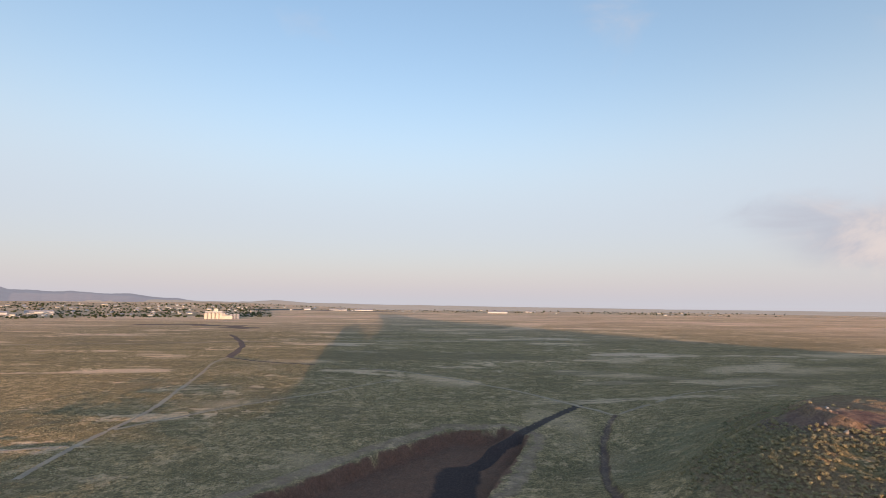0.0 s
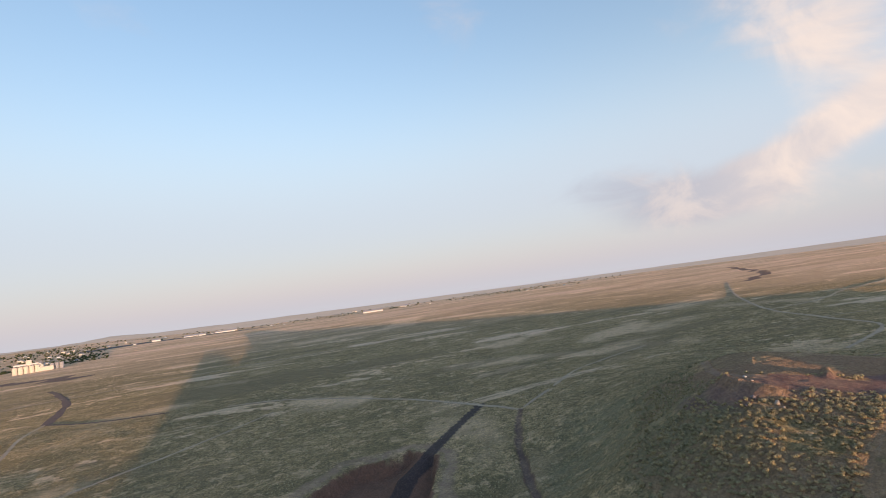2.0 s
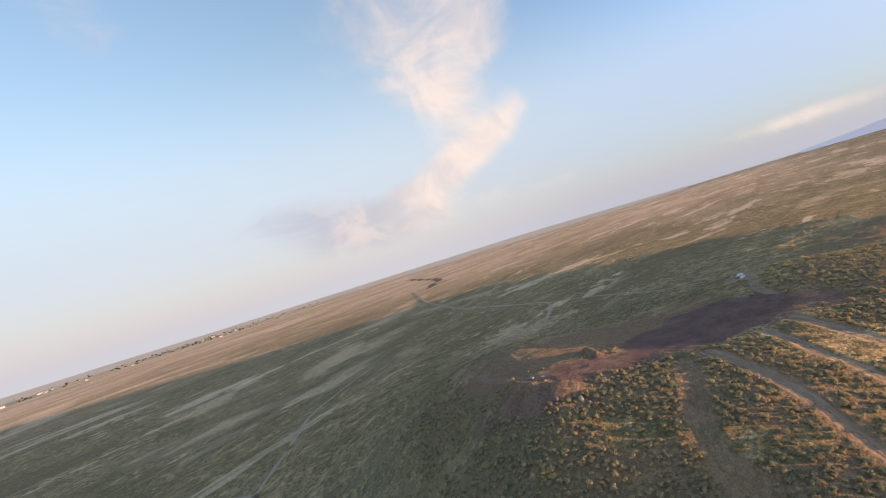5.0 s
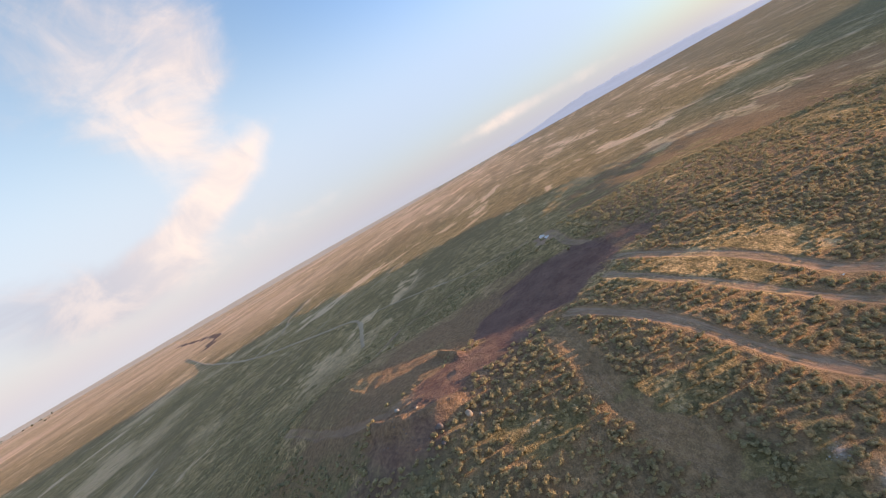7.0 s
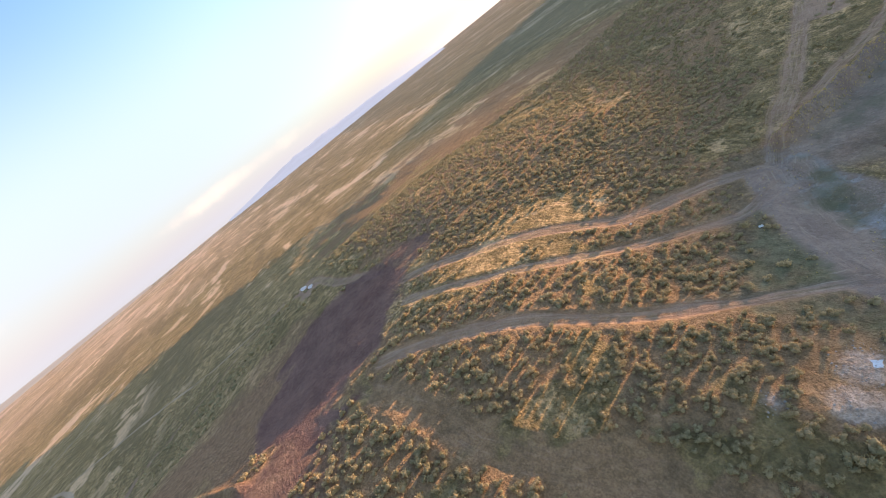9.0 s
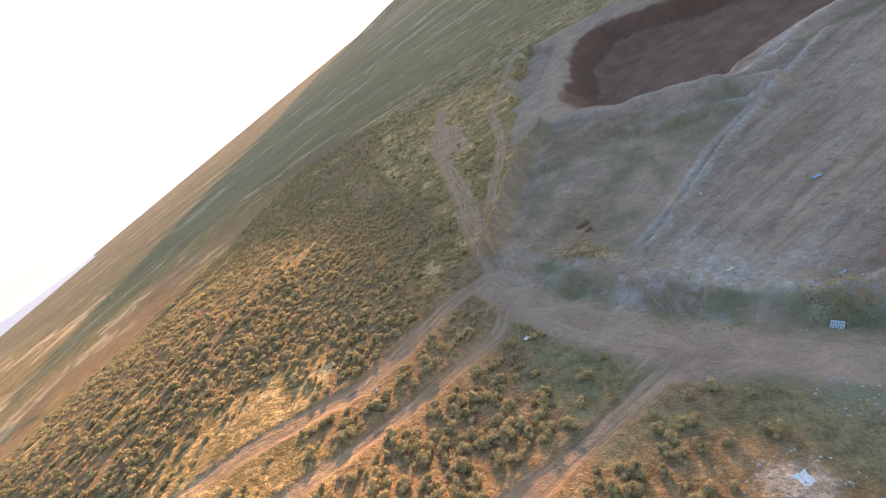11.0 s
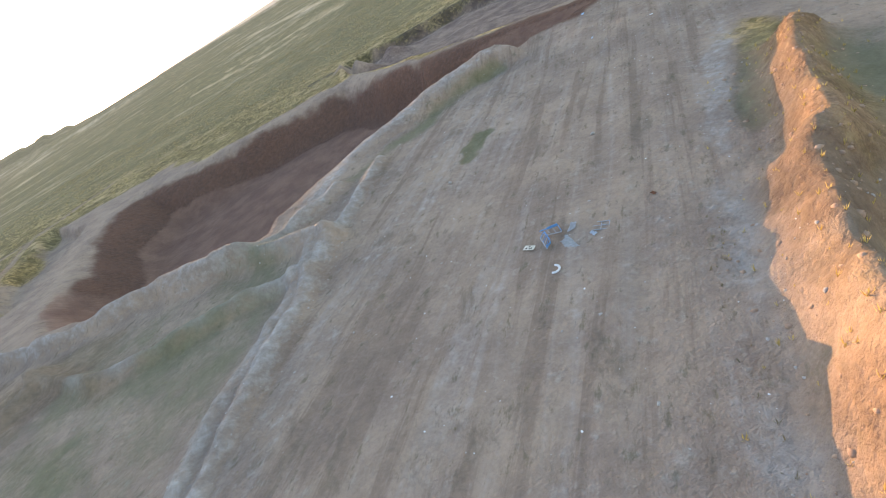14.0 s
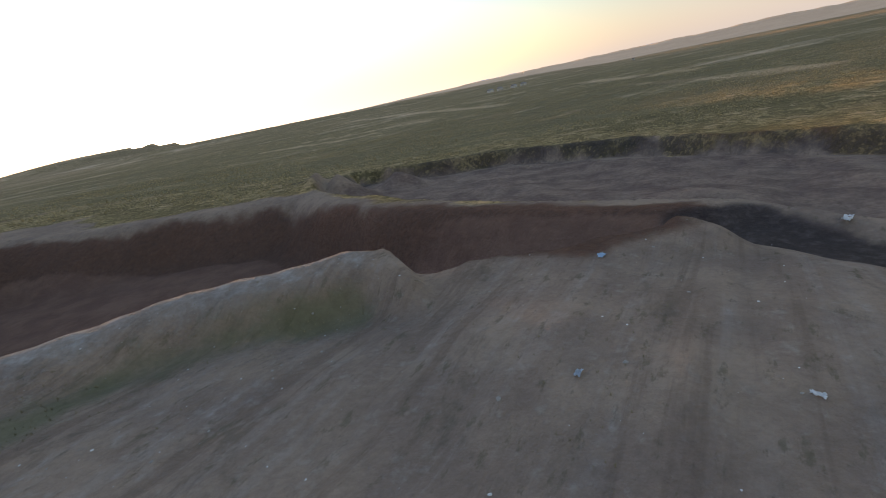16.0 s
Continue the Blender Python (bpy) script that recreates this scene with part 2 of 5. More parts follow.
    col = lay(col, "red", N.mix(N.range(N.math("ADD", N.math("MULTIPLY", mid, 0.4), N.math("MULTIPLY", fine, 0.6)), 0.3, 0.7), rgb(0.105, 0.062, 0.050), rgb(0.185, 0.098, 0.068)), 0.35)
    col = lay(col, "clay", N.mix(N.range(N.math("ADD", N.math("MULTIPLY", mid, 0.5), N.math("MULTIPLY", fine, 0.5)), 0.35, 0.65), rgb(0.29, 0.198, 0.135), rgb(0.165, 0.112, 0.080)), 0.4, 0.85)
    col = lay(col, "purple", N.mix(N.range(N.math("ADD", N.math("MULTIPLY", mid, 0.5), N.math("MULTIPLY", fine, 0.5)), 0.35, 0.65), rgb(0.185, 0.118, 0.104), rgb(0.110, 0.068, 0.064)), 0.35)
    # lighter tone of pit floor and near slope, as if more open to light
    col = lay(col, "pit_light", N.mix(N.range(mid, 0.35, 0.65), rgb(0.27, 0.165, 0.125), rgb(0.20, 0.118, 0.092)), 0.3, 0.85)
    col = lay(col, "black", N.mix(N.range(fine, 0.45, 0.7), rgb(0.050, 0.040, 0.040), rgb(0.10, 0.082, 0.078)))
    worked = N.math("MAXIMUM", N.math("MAXIMUM", N.attr("spoil"), N.attr("dirt")), N.math("MAXIMUM", N.attr("purple"), N.attr("black")))
    speck = N.math("ADD", N.math("MULTIPLY", N.noise(at, 4.5, 4.0, 0.7), 0.5), N.math("MULTIPLY", N.noise(at, 1.1, 4.0, 0.65), 0.5))
    col = N.add("ShaderNodeVectorMath", {0: col, 3: N.math("ADD", 1.0, N.math("MULTIPLY", N.range(speck, 0.36, 0.64, -0.32, 0.34), N.range(worked, 0.15, 0.7, 1.0, 0.3)))}, operation="SCALE").outputs[0]
    grass = N.math("MAXIMUM", N.range(worked, 0.2, 0.7, 1.0, 0.36), N.math("MULTIPLY", N.math("MAXIMUM", N.attr("red"), N.attr("clay")), 0.8))
    grass = N.math("MULTIPLY", grass, N.range(N.attr("green"), 0.2, 0.8, 1.0, 0.35))
    warm = N.mix(N.range(N.math("MAXIMUM", N.attr("spoil"), N.attr("cool")), 0.2, 0.8), rgb(1.27, 1.13, 1.02), rgb(1.0, 1.0, 1.0))
    col = N.add("ShaderNodeVectorMath", {0: col, 1: warm}, operation="MULTIPLY").outputs[0]
    height = N.math("MULTIPLY", N.math("ADD", N.math("MULTIPLY", fine, 1.6), N.math("MULTIPLY", N.noise(at, 7.0, 4.0, 0.65), 0.45)), grass)
    nb = N.add("ShaderNodeBump", {"Strength": 1.0, "Distance": 0.5, "Height": height})
    # extra sheen far out brightens the plain like distant sunlight
    s = N.add("ShaderNodeBsdfPrincipled", {"Base Color": col, "Roughness": 0.95, "Specular IOR Level": 0.12, "Normal": nb.outputs[0],
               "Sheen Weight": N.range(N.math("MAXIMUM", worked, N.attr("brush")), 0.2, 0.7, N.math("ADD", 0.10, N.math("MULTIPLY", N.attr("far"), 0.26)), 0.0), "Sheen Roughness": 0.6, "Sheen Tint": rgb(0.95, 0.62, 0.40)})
    N.add("ShaderNodeOutputMaterial", {0: s.outputs[0]})
    return m


# ---- ground ----
FLAT = np.random.RandomState(7).rand(512 * 512)


def vn(x, y, size, seed=0):
    """Smooth value noise, 0 to 1, with cells of that size."""
    u, v = np.asarray(x, float) / size + 37.3 * seed, np.asarray(y, float) / size + 91.7 * seed
    i, j = np.floor(u).astype(int), np.floor(v).astype(int)
    a, b = u - i, v - j
    a, b = a * a * (3 - 2 * a), b * b * (3 - 2 * b)
    i0, i1, j0, j1 = (i & 511) * 512, ((i + 1) & 511) * 512, j & 511, (j + 1) & 511
    low, high = FLAT.take(i0 + j0), FLAT.take(i0 + j1)
    low, high = low + (FLAT.take(i1 + j0) - low) * a, high + (FLAT.take(i1 + j1) - high) * a
    return low + (high - low) * b


KEPT = {}


def fbm(x, y, size, seed=0, octaves=4):
    """Noise of several octaves; what was worked out for a large grid is kept."""
    key = (id(x), id(y), size, seed, octaves)
    if key in KEPT:
        return KEPT[key][2]
    out = sum(vn(x, y, size / 2 ** k, seed + k) * 0.5 ** (k + 1) for k in range(octaves)) / (1 - 0.5 ** octaves)
    if np.size(x) > 100000:
        KEPT[key] = (x, y, out)
    return out


def step(v, a, b):
    t = np.clip((v - a) / (b - a), 0, 1)
    return t * t * (3 - 2 * t)


def along(x, y, line):
    """Distance to a broken line."""
    x, y = np.asarray(x, float), np.asarray(y, float)
    lx, ly = [p[0] for p in line], [p[1] for p in line]
    near = (x > min(lx) - 60) & (x < max(lx) + 60) & (y > min(ly) - 60) & (y < max(ly) + 60)
    out, x, y = np.full(x.shape, 60.0), x[near], y[near]
    best = np.full(x.shape, 60.0 ** 2)
    for (ax, ay), (bx, by) in zip(line[:-1], line[1:]):
        dx, dy = bx - ax, by - ay
        t = np.clip(((x - ax) * dx + (y - ay) * dy) / (dx * dx + dy * dy), 0, 1)
        best = np.minimum(best, (x - ax - t * dx) ** 2 + (y - ay - t * dy) ** 2)
    out[near] = np.sqrt(best)
    return out


def lengthwise(x, y, lines):
    """Signed offset across the nearest of some lines, and the way along it."""
    best, across, down = np.full(x.shape, 40.0), np.zeros(x.shape), np.zeros(x.shape)
    for line in lines:
        gone = 0.0
        for (ax, ay), (bx, by) in zip(line[:-1], line[1:]):
            dx, dy = bx - ax, by - ay
            size = math.hypot(dx, dy)
            box = (x > min(ax, bx) - 12) & (x < max(ax, bx) + 12) & (y > min(ay, by) - 12) & (y < max(ay, by) + 12)
            px, py = x[box] - ax, y[box] - ay
            t = np.clip((px * dx + py * dy) / size ** 2, 0, 1)
            d = np.hypot(px - t * dx, py - t * dy)
            nearer = d < best[box]
            k = np.nonzero(box)
            k = tuple(q[nearer] for q in k)
            best[k], across[k], down[k] = d[nearer], ((px * dy - py * dx) / size)[nearer], gone + t[nearer] * size
            gone += size
    return across, down


def inside(x, y, ring):
    """Signed distance to a closed outline: positive within."""
    x, y = np.asarray(x, float), np.asarray(y, float)
    d = along(x, y, ring + ring[:1])
    lx, ly = [p[0] for p in ring], [p[1] for p in ring]
    box = (x > min(lx)) & (x < max(lx)) & (y > min(ly)) & (y < max(ly))
    px, py = x[box], y[box]
    odd = np.zeros(px.shape, bool)
    for (ax, ay), (bx, by) in zip(ring, ring[1:] + ring[:1]):
        if ay != by:
            odd ^= ((ay > py) != (by > py)) & (px < (bx - ax) * (py - ay) / (by - ay) + ax)
    sign = np.full(x.shape, -1.0)
    sign[box] = np.where(odd, 1.0, -1.0)
    return d * sign


SWELLS = [(-200, -200, -0.5), (-200, 100, 1.8), (-200, 400, 1.1), (0, -300, -5.0), (0, 150, -4.8), (0, 420, -1.7), (220, -300, 2.5), (220, -60, 14.1), (220, 180, 8.9), (220, 420, -3.1), (420, 0, 5.2), (420, 300, 5.1)]
HILLS = [(100, 60, -0.4), (130, 100, -1.8), (130, 150, 9.8), (90, 120, 6.1), (60, 40, 0.8), (20, 20, 2.8), (60, -10, 1.1), (100, -20, -3.1), (150, 50, 10.5), (190, 60, 4.7), (60, 90, 0.7), (20, 80, -1.3), (70, 190, -6.1), (140, 210, 4.7)]
KNOLLS = [(95, 128, 13.8), (120, 120, -2.2), (112, 98, 2.1), (100, 85, 5.9), (90, 105, -4.3), (90, 70, 1.1), (135, 68, 2.1), (93, 45, -2.5), (58, 45, 1.4), (58, 28, -2.4), (40, 12, -1.8), (40, 35, 1.5), (20, 0, 0.6), (85, 20, 1.2), (60, 0, 2.5), (70, 165, -6.3), (75, 220, 1.0), (110, 60, -0.7), (135, 160, 6.1), (184, 92, 3.6), (138, 176, 1.2), (160, 115, 1.8)]
PLAIN = -9.0
SOUTH_PIT = [(86, -34), (82, -17), (72, -3.5), (62, 3), (56, 3), (54, 0.2), (50, -1.8), (45.4, -3.7), (39, -3.9), (32.5, -4.9), (27.8, -4.2), (24.5, -3.9), (22.4, -3.1), (21.5, -1.7), (18.2, -0.9), (15.2, 0.6), (12.8, 1.4), (9, 2.4), (1, -5), (10, -20), (16, -30), (22, -58), (40, -68), (58, -77), (72, -84), (84, -60)]
LIP = SOUTH_PIT[5:18]
HOLLOW = [(97, -40), (91, -46), (88, -60), (83, -80), (93, -98), (99, -66)]
NORTH_PIT = [(-62, 148), (-46, 168), (-31, 190), (-15, 210), (4, 232), (20, 230), (30, 236), (40, 222), (26, 182), (14, 150), (5, 120), (-50, 115)]
QUARRY_FLOOR = [(8, -92), (-8, -82), (-26, -80), (-42, -58), (-48, -25), (-52, 5), (-44, 36), (-12, 22), (-5, 8), (-4, -4), (10, -28), (20, -62)]
BLACK_YARD = [(6, -4), (5.5, 6), (6, 13), (9, 21), (18, 34), (7, 33), (-3, 17), (-5.5, 8), (-3.5, -2), (2, -6)]
PLATEAU = [(76, 40), (67, 50), (59, 50), (46, 39), (27, 26), (14, 19), (5, 10), (8, 0), (20, -5), (36, -5), (50, 8), (65, 24)]
# lines of heaped earth: path, height, half width
BERMS = [
    ([(58, 49.3), (54, 46.1), (50.5, 44.3), (44.5, 40), (38, 36)], 3.0, 1.4),
    ([(36.5, 36), (32.5, 33.3), (28, 30.4), (24, 28.6)], 2.3, 1.5),
    ([(75, 38), (65, 25), (53, 11.5), (44, 3)], 0.7, 0.65),
    ([(53, 11.5), (60, 5), (67, 0.5), (74, -2), (80, -7), (87, -13)], 1.4, 0.9),
    ([(95, 28), (93.6, 22), (92.6, 13), (90.8, 1), (89, -6), (87, -12)], 3.0, 1.25),
    ([(63.7, 51.2), (62.2, 50.9)], 1.1, 0.9),
    ([(60.2, 51.2), (58, 53.2), (55, 55.6), (50, 58.6), (44, 61.5)], 1.6, 1.1),
    ([(76, 42), (70, 47.5), (66, 50.5)], 0.2, 0.8),
    ([(54, 5), (50, 0.8), (45, -2.8), (38, -3.4), (32.5, -4.2), (24.5, -3.2)], 0.15, 1.2),
    ([(76, 3), (71, 9.5), (66, 11.3), (60, 12.3), (56, 14.5)], 0.9, 0.7),
    ([(89, 8), (83, 8.3), (78, 7), (75, 3)], 1.2, 0.8),
    ([(65, 3.2), (60, 5.6), (55, 6), (49, 3)], 0.8, 0.8),
    ([(101, 134), (97.5, 128), (97, 121), (98, 116)], 1.3, 1.6),
    ([(118, 140), (108, 144), (119, 157), (130, 169), (142, 163), (130, 151), (118, 140)], 0.28, 0.8),
    ([(116, 117), (122, 122)], 1.4, 1.3),
    ([(-70, 146), (-52, 172), (-36, 196), (-18, 218), (2, 240), (22, 238)], 0.8, 3.5),
    ([(65.0, 52.6), (64.1, 52.5)], 0.7, 0.75),
    ([(76.5, 37), (74.7, 35.1), (71.4, 31.5), (65.1, 22.4), (58, 15.2), (55, 11.8)], 0.5, 0.55),
]
TRACKS = [
    ([(94, 33), (99, 20), (103, 6), (112, -17), (121, -40), (124, -72), (114, -88), (96, -102), (80, -125)], 1.8),
    ([(95, 29), (97, 12), (97, -8), (98, -20), (103, -43), (102, -67), (98, -98)], 1.3),
    ([(92, 36), (83, 47), (78, 51), (74, 54), (68, 56), (61, 60), (48, 67), (36, 72)], 2.2),
    ([(132, 79), (122, 69), (116, 61), (106, 52), (100, 39), (94, 33)], 1.5),
    ([(125, 83), (114, 75), (106, 65), (99, 56), (92, 47), (91, 38)], 1.2),
    ([(115, 93), (108, 85), (100, 77), (90, 70), (82, 62), (77, 57), (73, 53)], 1.2),
    ([(112, 97), (100, 94), (93, 93), (85, 89), (78, 84), (66, 84)], 1.9),
    ([(76, 42), (75, 48), (74, 53)], 1.2),
    ([(172, 170), (213, 163), (222, 135), (238, 108), (216, 91), (160, 86), (145, 80)], 1.5),
    ([(238, 108), (213, 69), (187, 51), (190, 20)], 1.3),
    ([(134, 175), (117, 155), (108, 142), (103, 131), (108, 118)], 1.2),
    ([(88, 247), (78, 227), (68, 205), (60, 180), (54, 158), (47, 128)], 1.6),
]
BARE_TOP = [(100, 140), (110, 126), (128, 112), (150, 95), (166, 98), (162, 125), (150, 158), (126, 170), (110, 155)]
STRIP_CORE = [(134, 77), (149, 80), (155, 91), (151, 103), (141, 111), (126, 114), (113, 110), (112, 105), (116, 97), (121, 88)]
RED_STRIP = [(143, 73), (139, 83), (132, 92), (124, 100), (116, 108), (110, 115), (105, 121)]


def height(x, y):
    x, y = np.asarray(x, float), np.asarray(y, float)
    z = np.full(x.shape, PLAIN)
    for group, s in ((SWELLS, 160.0), (HILLS, 45.0), (KNOLLS, 22.0)):
        for a, b, h in group:
            z += h * np.exp(-((x - a) ** 2 + (y - b) ** 2) / (2 * s * s))
    z += 2.2 * np.exp(-((x - 71) ** 2 + (y - 71) ** 2) / 160)
    near = np.exp(-(np.maximum(np.hypot(x - 50, y - 50) - 150, 0) / 200) ** 2)
    z += (fbm(x, y, 60, 3) - 0.5) * (0.5 + 1.3 * near) * (1 - np.exp(-(np.hypot(x - 40, y - 20) / 60) ** 2))
    z += (fbm(x, y, 9, 5) - 0.5) * 0.7 * near
    z += (fbm(x, y, 1.6, 8, 2) - 0.5) * 0.16 * near
    # worked ground west of the plateau, one ledge lower than the steppe
    q = inside(x, y, QUARRY_FLOOR)
    z -= 3.4 * step(q + (fbm(x, y, 9, 11) - 0.5) * 2.5, -0.8, 1.6)
    z += step(q, 2, 10) * (fbm(x, y, 11, 12) - 0.35) * 3.2
    z -= step(inside(x, y, BLACK_YARD), -0.5, 3) * 1.2
    z += 5.6 * np.exp(-np.hypot((x - 15) / 5, (y + 66) / 5) ** 1.3) + 2.5 * np.exp(-(((x - 2) / 4) ** 2 + ((y + 74) / 4) ** 2))
    z += 1.1 * np.exp(-(((x - 14) / 9) ** 2 + ((y - 7) / 9) ** 2) ** 2)
    # pits
    d = d_lip = along(x, y, LIP)
    lip = 0.15 + 1.25 * step(x, 21.4, 22.6) + (fbm(x, y, 5, 13) - 0.5) * 0.5
    z += np.maximum(lip - z, 0) * np.exp(-(d / 2.6) ** 4) * step(x, 3, 9)
    p = inside(x, y, SOUTH_PIT) + (fbm(x, y, 8, 14) - 0.5) * (0.6 + 1.4 * step(d, 4, 9))
    floor = -9.5 + (fbm(x, y, 14, 15) - 0.5) * 1.6 + 4.5 * step(-x, -25, -5)
    z = np.where(p > -1, z + (np.minimum(floor, z) - z) * step(p, 0, 5.0 + 5.0 * step(x, 48, 62) + 4.0 * step(-y, 30, 60)), z)
    z -= 2.2 * step(inside(x, y, HOLLOW) + (fbm(x, y, 5, 16) - 0.5) * 3, -0.5, 2)
    p = inside(x, y, NORTH_PIT) + (fbm(x, y, 12, 17) - 0.5) * 3.5
    z -= 5.5 * step(p, 0, 3) * (1 - 0.85 * np.exp(-(along(x, y, [(40, 236), (24, 212)]) / 6) ** 2))
    # heaped earth
    for line, h, w in BERMS:
        d = along(x, y, line) + (fbm(x, y, 7, 20) - 0.5) * min(w, 1.5) * 0.8
        z += h * np.exp(-(d / w) ** 2) * (0.8 + 0.4 * fbm(x, y, 6, 21)) + (0.95 if h > 2 else 0.5) * h ** 0.5 * np.exp(-(d / (1.8 * w)) ** 2) * (fbm(x, y, 2.6, 22, 4) - 0.5)
    # ruts and ditches
    for line, w in TRACKS:
        d = along(x, y, line)
        z -= 0.22 * np.exp(-(d / w) ** 4) - 0.10 * np.exp(-((d - w - 0.5) / 0.6) ** 2)
    z -= 0.8 * np.exp(-(along(x, y, TRACKS[-1][0][1:]) / 1.9) ** 4)
    z -= 0.9 * np.exp(-(along(x, y, [(84, 42), (77, 47), (68, 52.5), (62, 54), (52, 59)]) / 2.2) ** 2)
    z += 1.5 * step(7 - along(x, y, [(96, 127), (99, 121)]), 0, 6) * (fbm(x, y, 5, 23) - 0.2)
    # furrows of the graded plateau
    g = step(inside(x, y, PLATEAU), 0, 3)
    v = x * 0.6 - y * 0.8 + (fbm(x, y, 18, 26) - 0.5) * 2.5
    z += g * (vn(v, 0 * v, 1.1, 27) - 0.5) * 0.12
    crumbly = np.maximum.reduce([np.exp(-(along(x, y, line) / (1.6 * w + 0.6)) ** 2) for line, h, w in BERMS[:12] + BERMS[16:]] + [np.exp(-(d_lip / 3) ** 2)])
    z += crumbly * (fbm(x, y, 1.5, 28, 3) - 0.5) * 0.42
    # low ridge on the southern skyline, its stepped top added to block the evening sun
    crest = 20 * step(x, 40, 330) + 15.8 * step(x, 330, 356) + 13.9 * step(x, 420, 438) - 5.6 * step(x, 468, 486) + 1.5 * step(x, 506, 512) + 7.0 * step(x, 525, 532) + 0.5 * step(x, 560, 566)
    z += crest * np.exp(-((y + 2500) / 170) ** 2) * step(1500 - x, 0, 800)
    # an added long swell, there to keep the southern plain in the evening shade
    z += 18.5 * np.exp(-((y + 1520 + 60 * (fbm(x, y, 500, 33) - 0.5)) / 190) ** 2) * step(x, -1500, -900) * step(420 - x, 0, 150)
    far = np.hypot(x, y)
    # the plain rises towards the town and the mountains in the north-west
    z += 50 * step(far, 1850, 4700) * step(np.degrees(np.arctan2(-x, y)), 4, 26) * (y > 0)
    z += step(far, 1500, 4500) * (fbm(x, y, 1400, 31) - 0.45) * 8
    return z


def axis(lo, a, b, hi, fine, finest, far, grow):
    mid = list(np.arange(lo, a, fine)) + list(np.arange(a, b, finest)) + list(np.arange(b, hi + 1e-6, fine))
    up, s = [mid[-1]], fine
    while up[-1] < far:
        s *= grow
        up.append(up[-1] + s)
    down, s = [mid[0]], fine
    while down[-1] > -far:
        s *= grow
        down.append(down[-1] - s)
    return np.array(down[:0:-1] + mid + up[1:])


GX, GY = axis(-20, 8, 104, 152, 0.5, 0.34, 4850, 1.036), axis(-85, -8, 74, 172, 0.5, 0.34, 4850, 1.036)
X, Y = np.meshgrid(GX, GY)
Z = height(X, Y)


def sheet(name, X, Y, Z):
    ny, nx = X.shape
    me = bpy.data.meshes.new(name)
    k = np.arange(nx * ny).reshape(ny, nx)
    quads = np.stack([k[:-1, :-1], k[:-1, 1:], k[1:, 1:], k[1:, :-1]], -1).reshape(-1, 4)
    me.vertices.add(nx * ny)
    me.vertices.foreach_set("co", np.stack([X, Y, Z], -1).astype(np.float32).ravel())
    me.loops.add(quads.size)
    me.loops.foreach_set("vertex_index", quads.astype(np.int32).ravel())
    me.polygons.add(len(quads))
    me.polygons.foreach_set("loop_start", np.arange(0, quads.size, 4, dtype=np.int32))
    me.polygons.foreach_set("use_smooth", np.ones(len(quads), bool))
    me.update(calc_edges=True)
    return me


MEADOWS = [[(91, 45), (86, 49), (80, 52.5), (76, 56), (75, 60), (78, 65), (83, 62), (88, 54)], [(71.5, 57), (66, 59), (58, 63), (57, 70), (63, 73), (69, 66), (74, 62)]]
GRIT = [(18, 20.5), (28, 25.8), (35, 29.8), (42, 35), (50, 40.8), (56, 45.2)]
WEEDY = [(47, 2.5), (38, 1.0), (34, -0.8), (30, -1.6), (25.5, -0.8)]


def surface_mask(X, Y):
    """Where sagebrush stands thick on the hill."""
    k = step(height(X, Y) if X.ndim < 2 else Z, 3.5, 8) * step(260 - np.hypot(X - 90, Y - 40), 0, 60)
    return k * step(fbm(X, Y, 14, 72), 0.30, 0.5) * (1 - 0.75 * step(Y, 130, 150) * step(X, 105, 125)) * (1 - 0.85 * step(X, 140, 165) * step(Y, 60, 90))


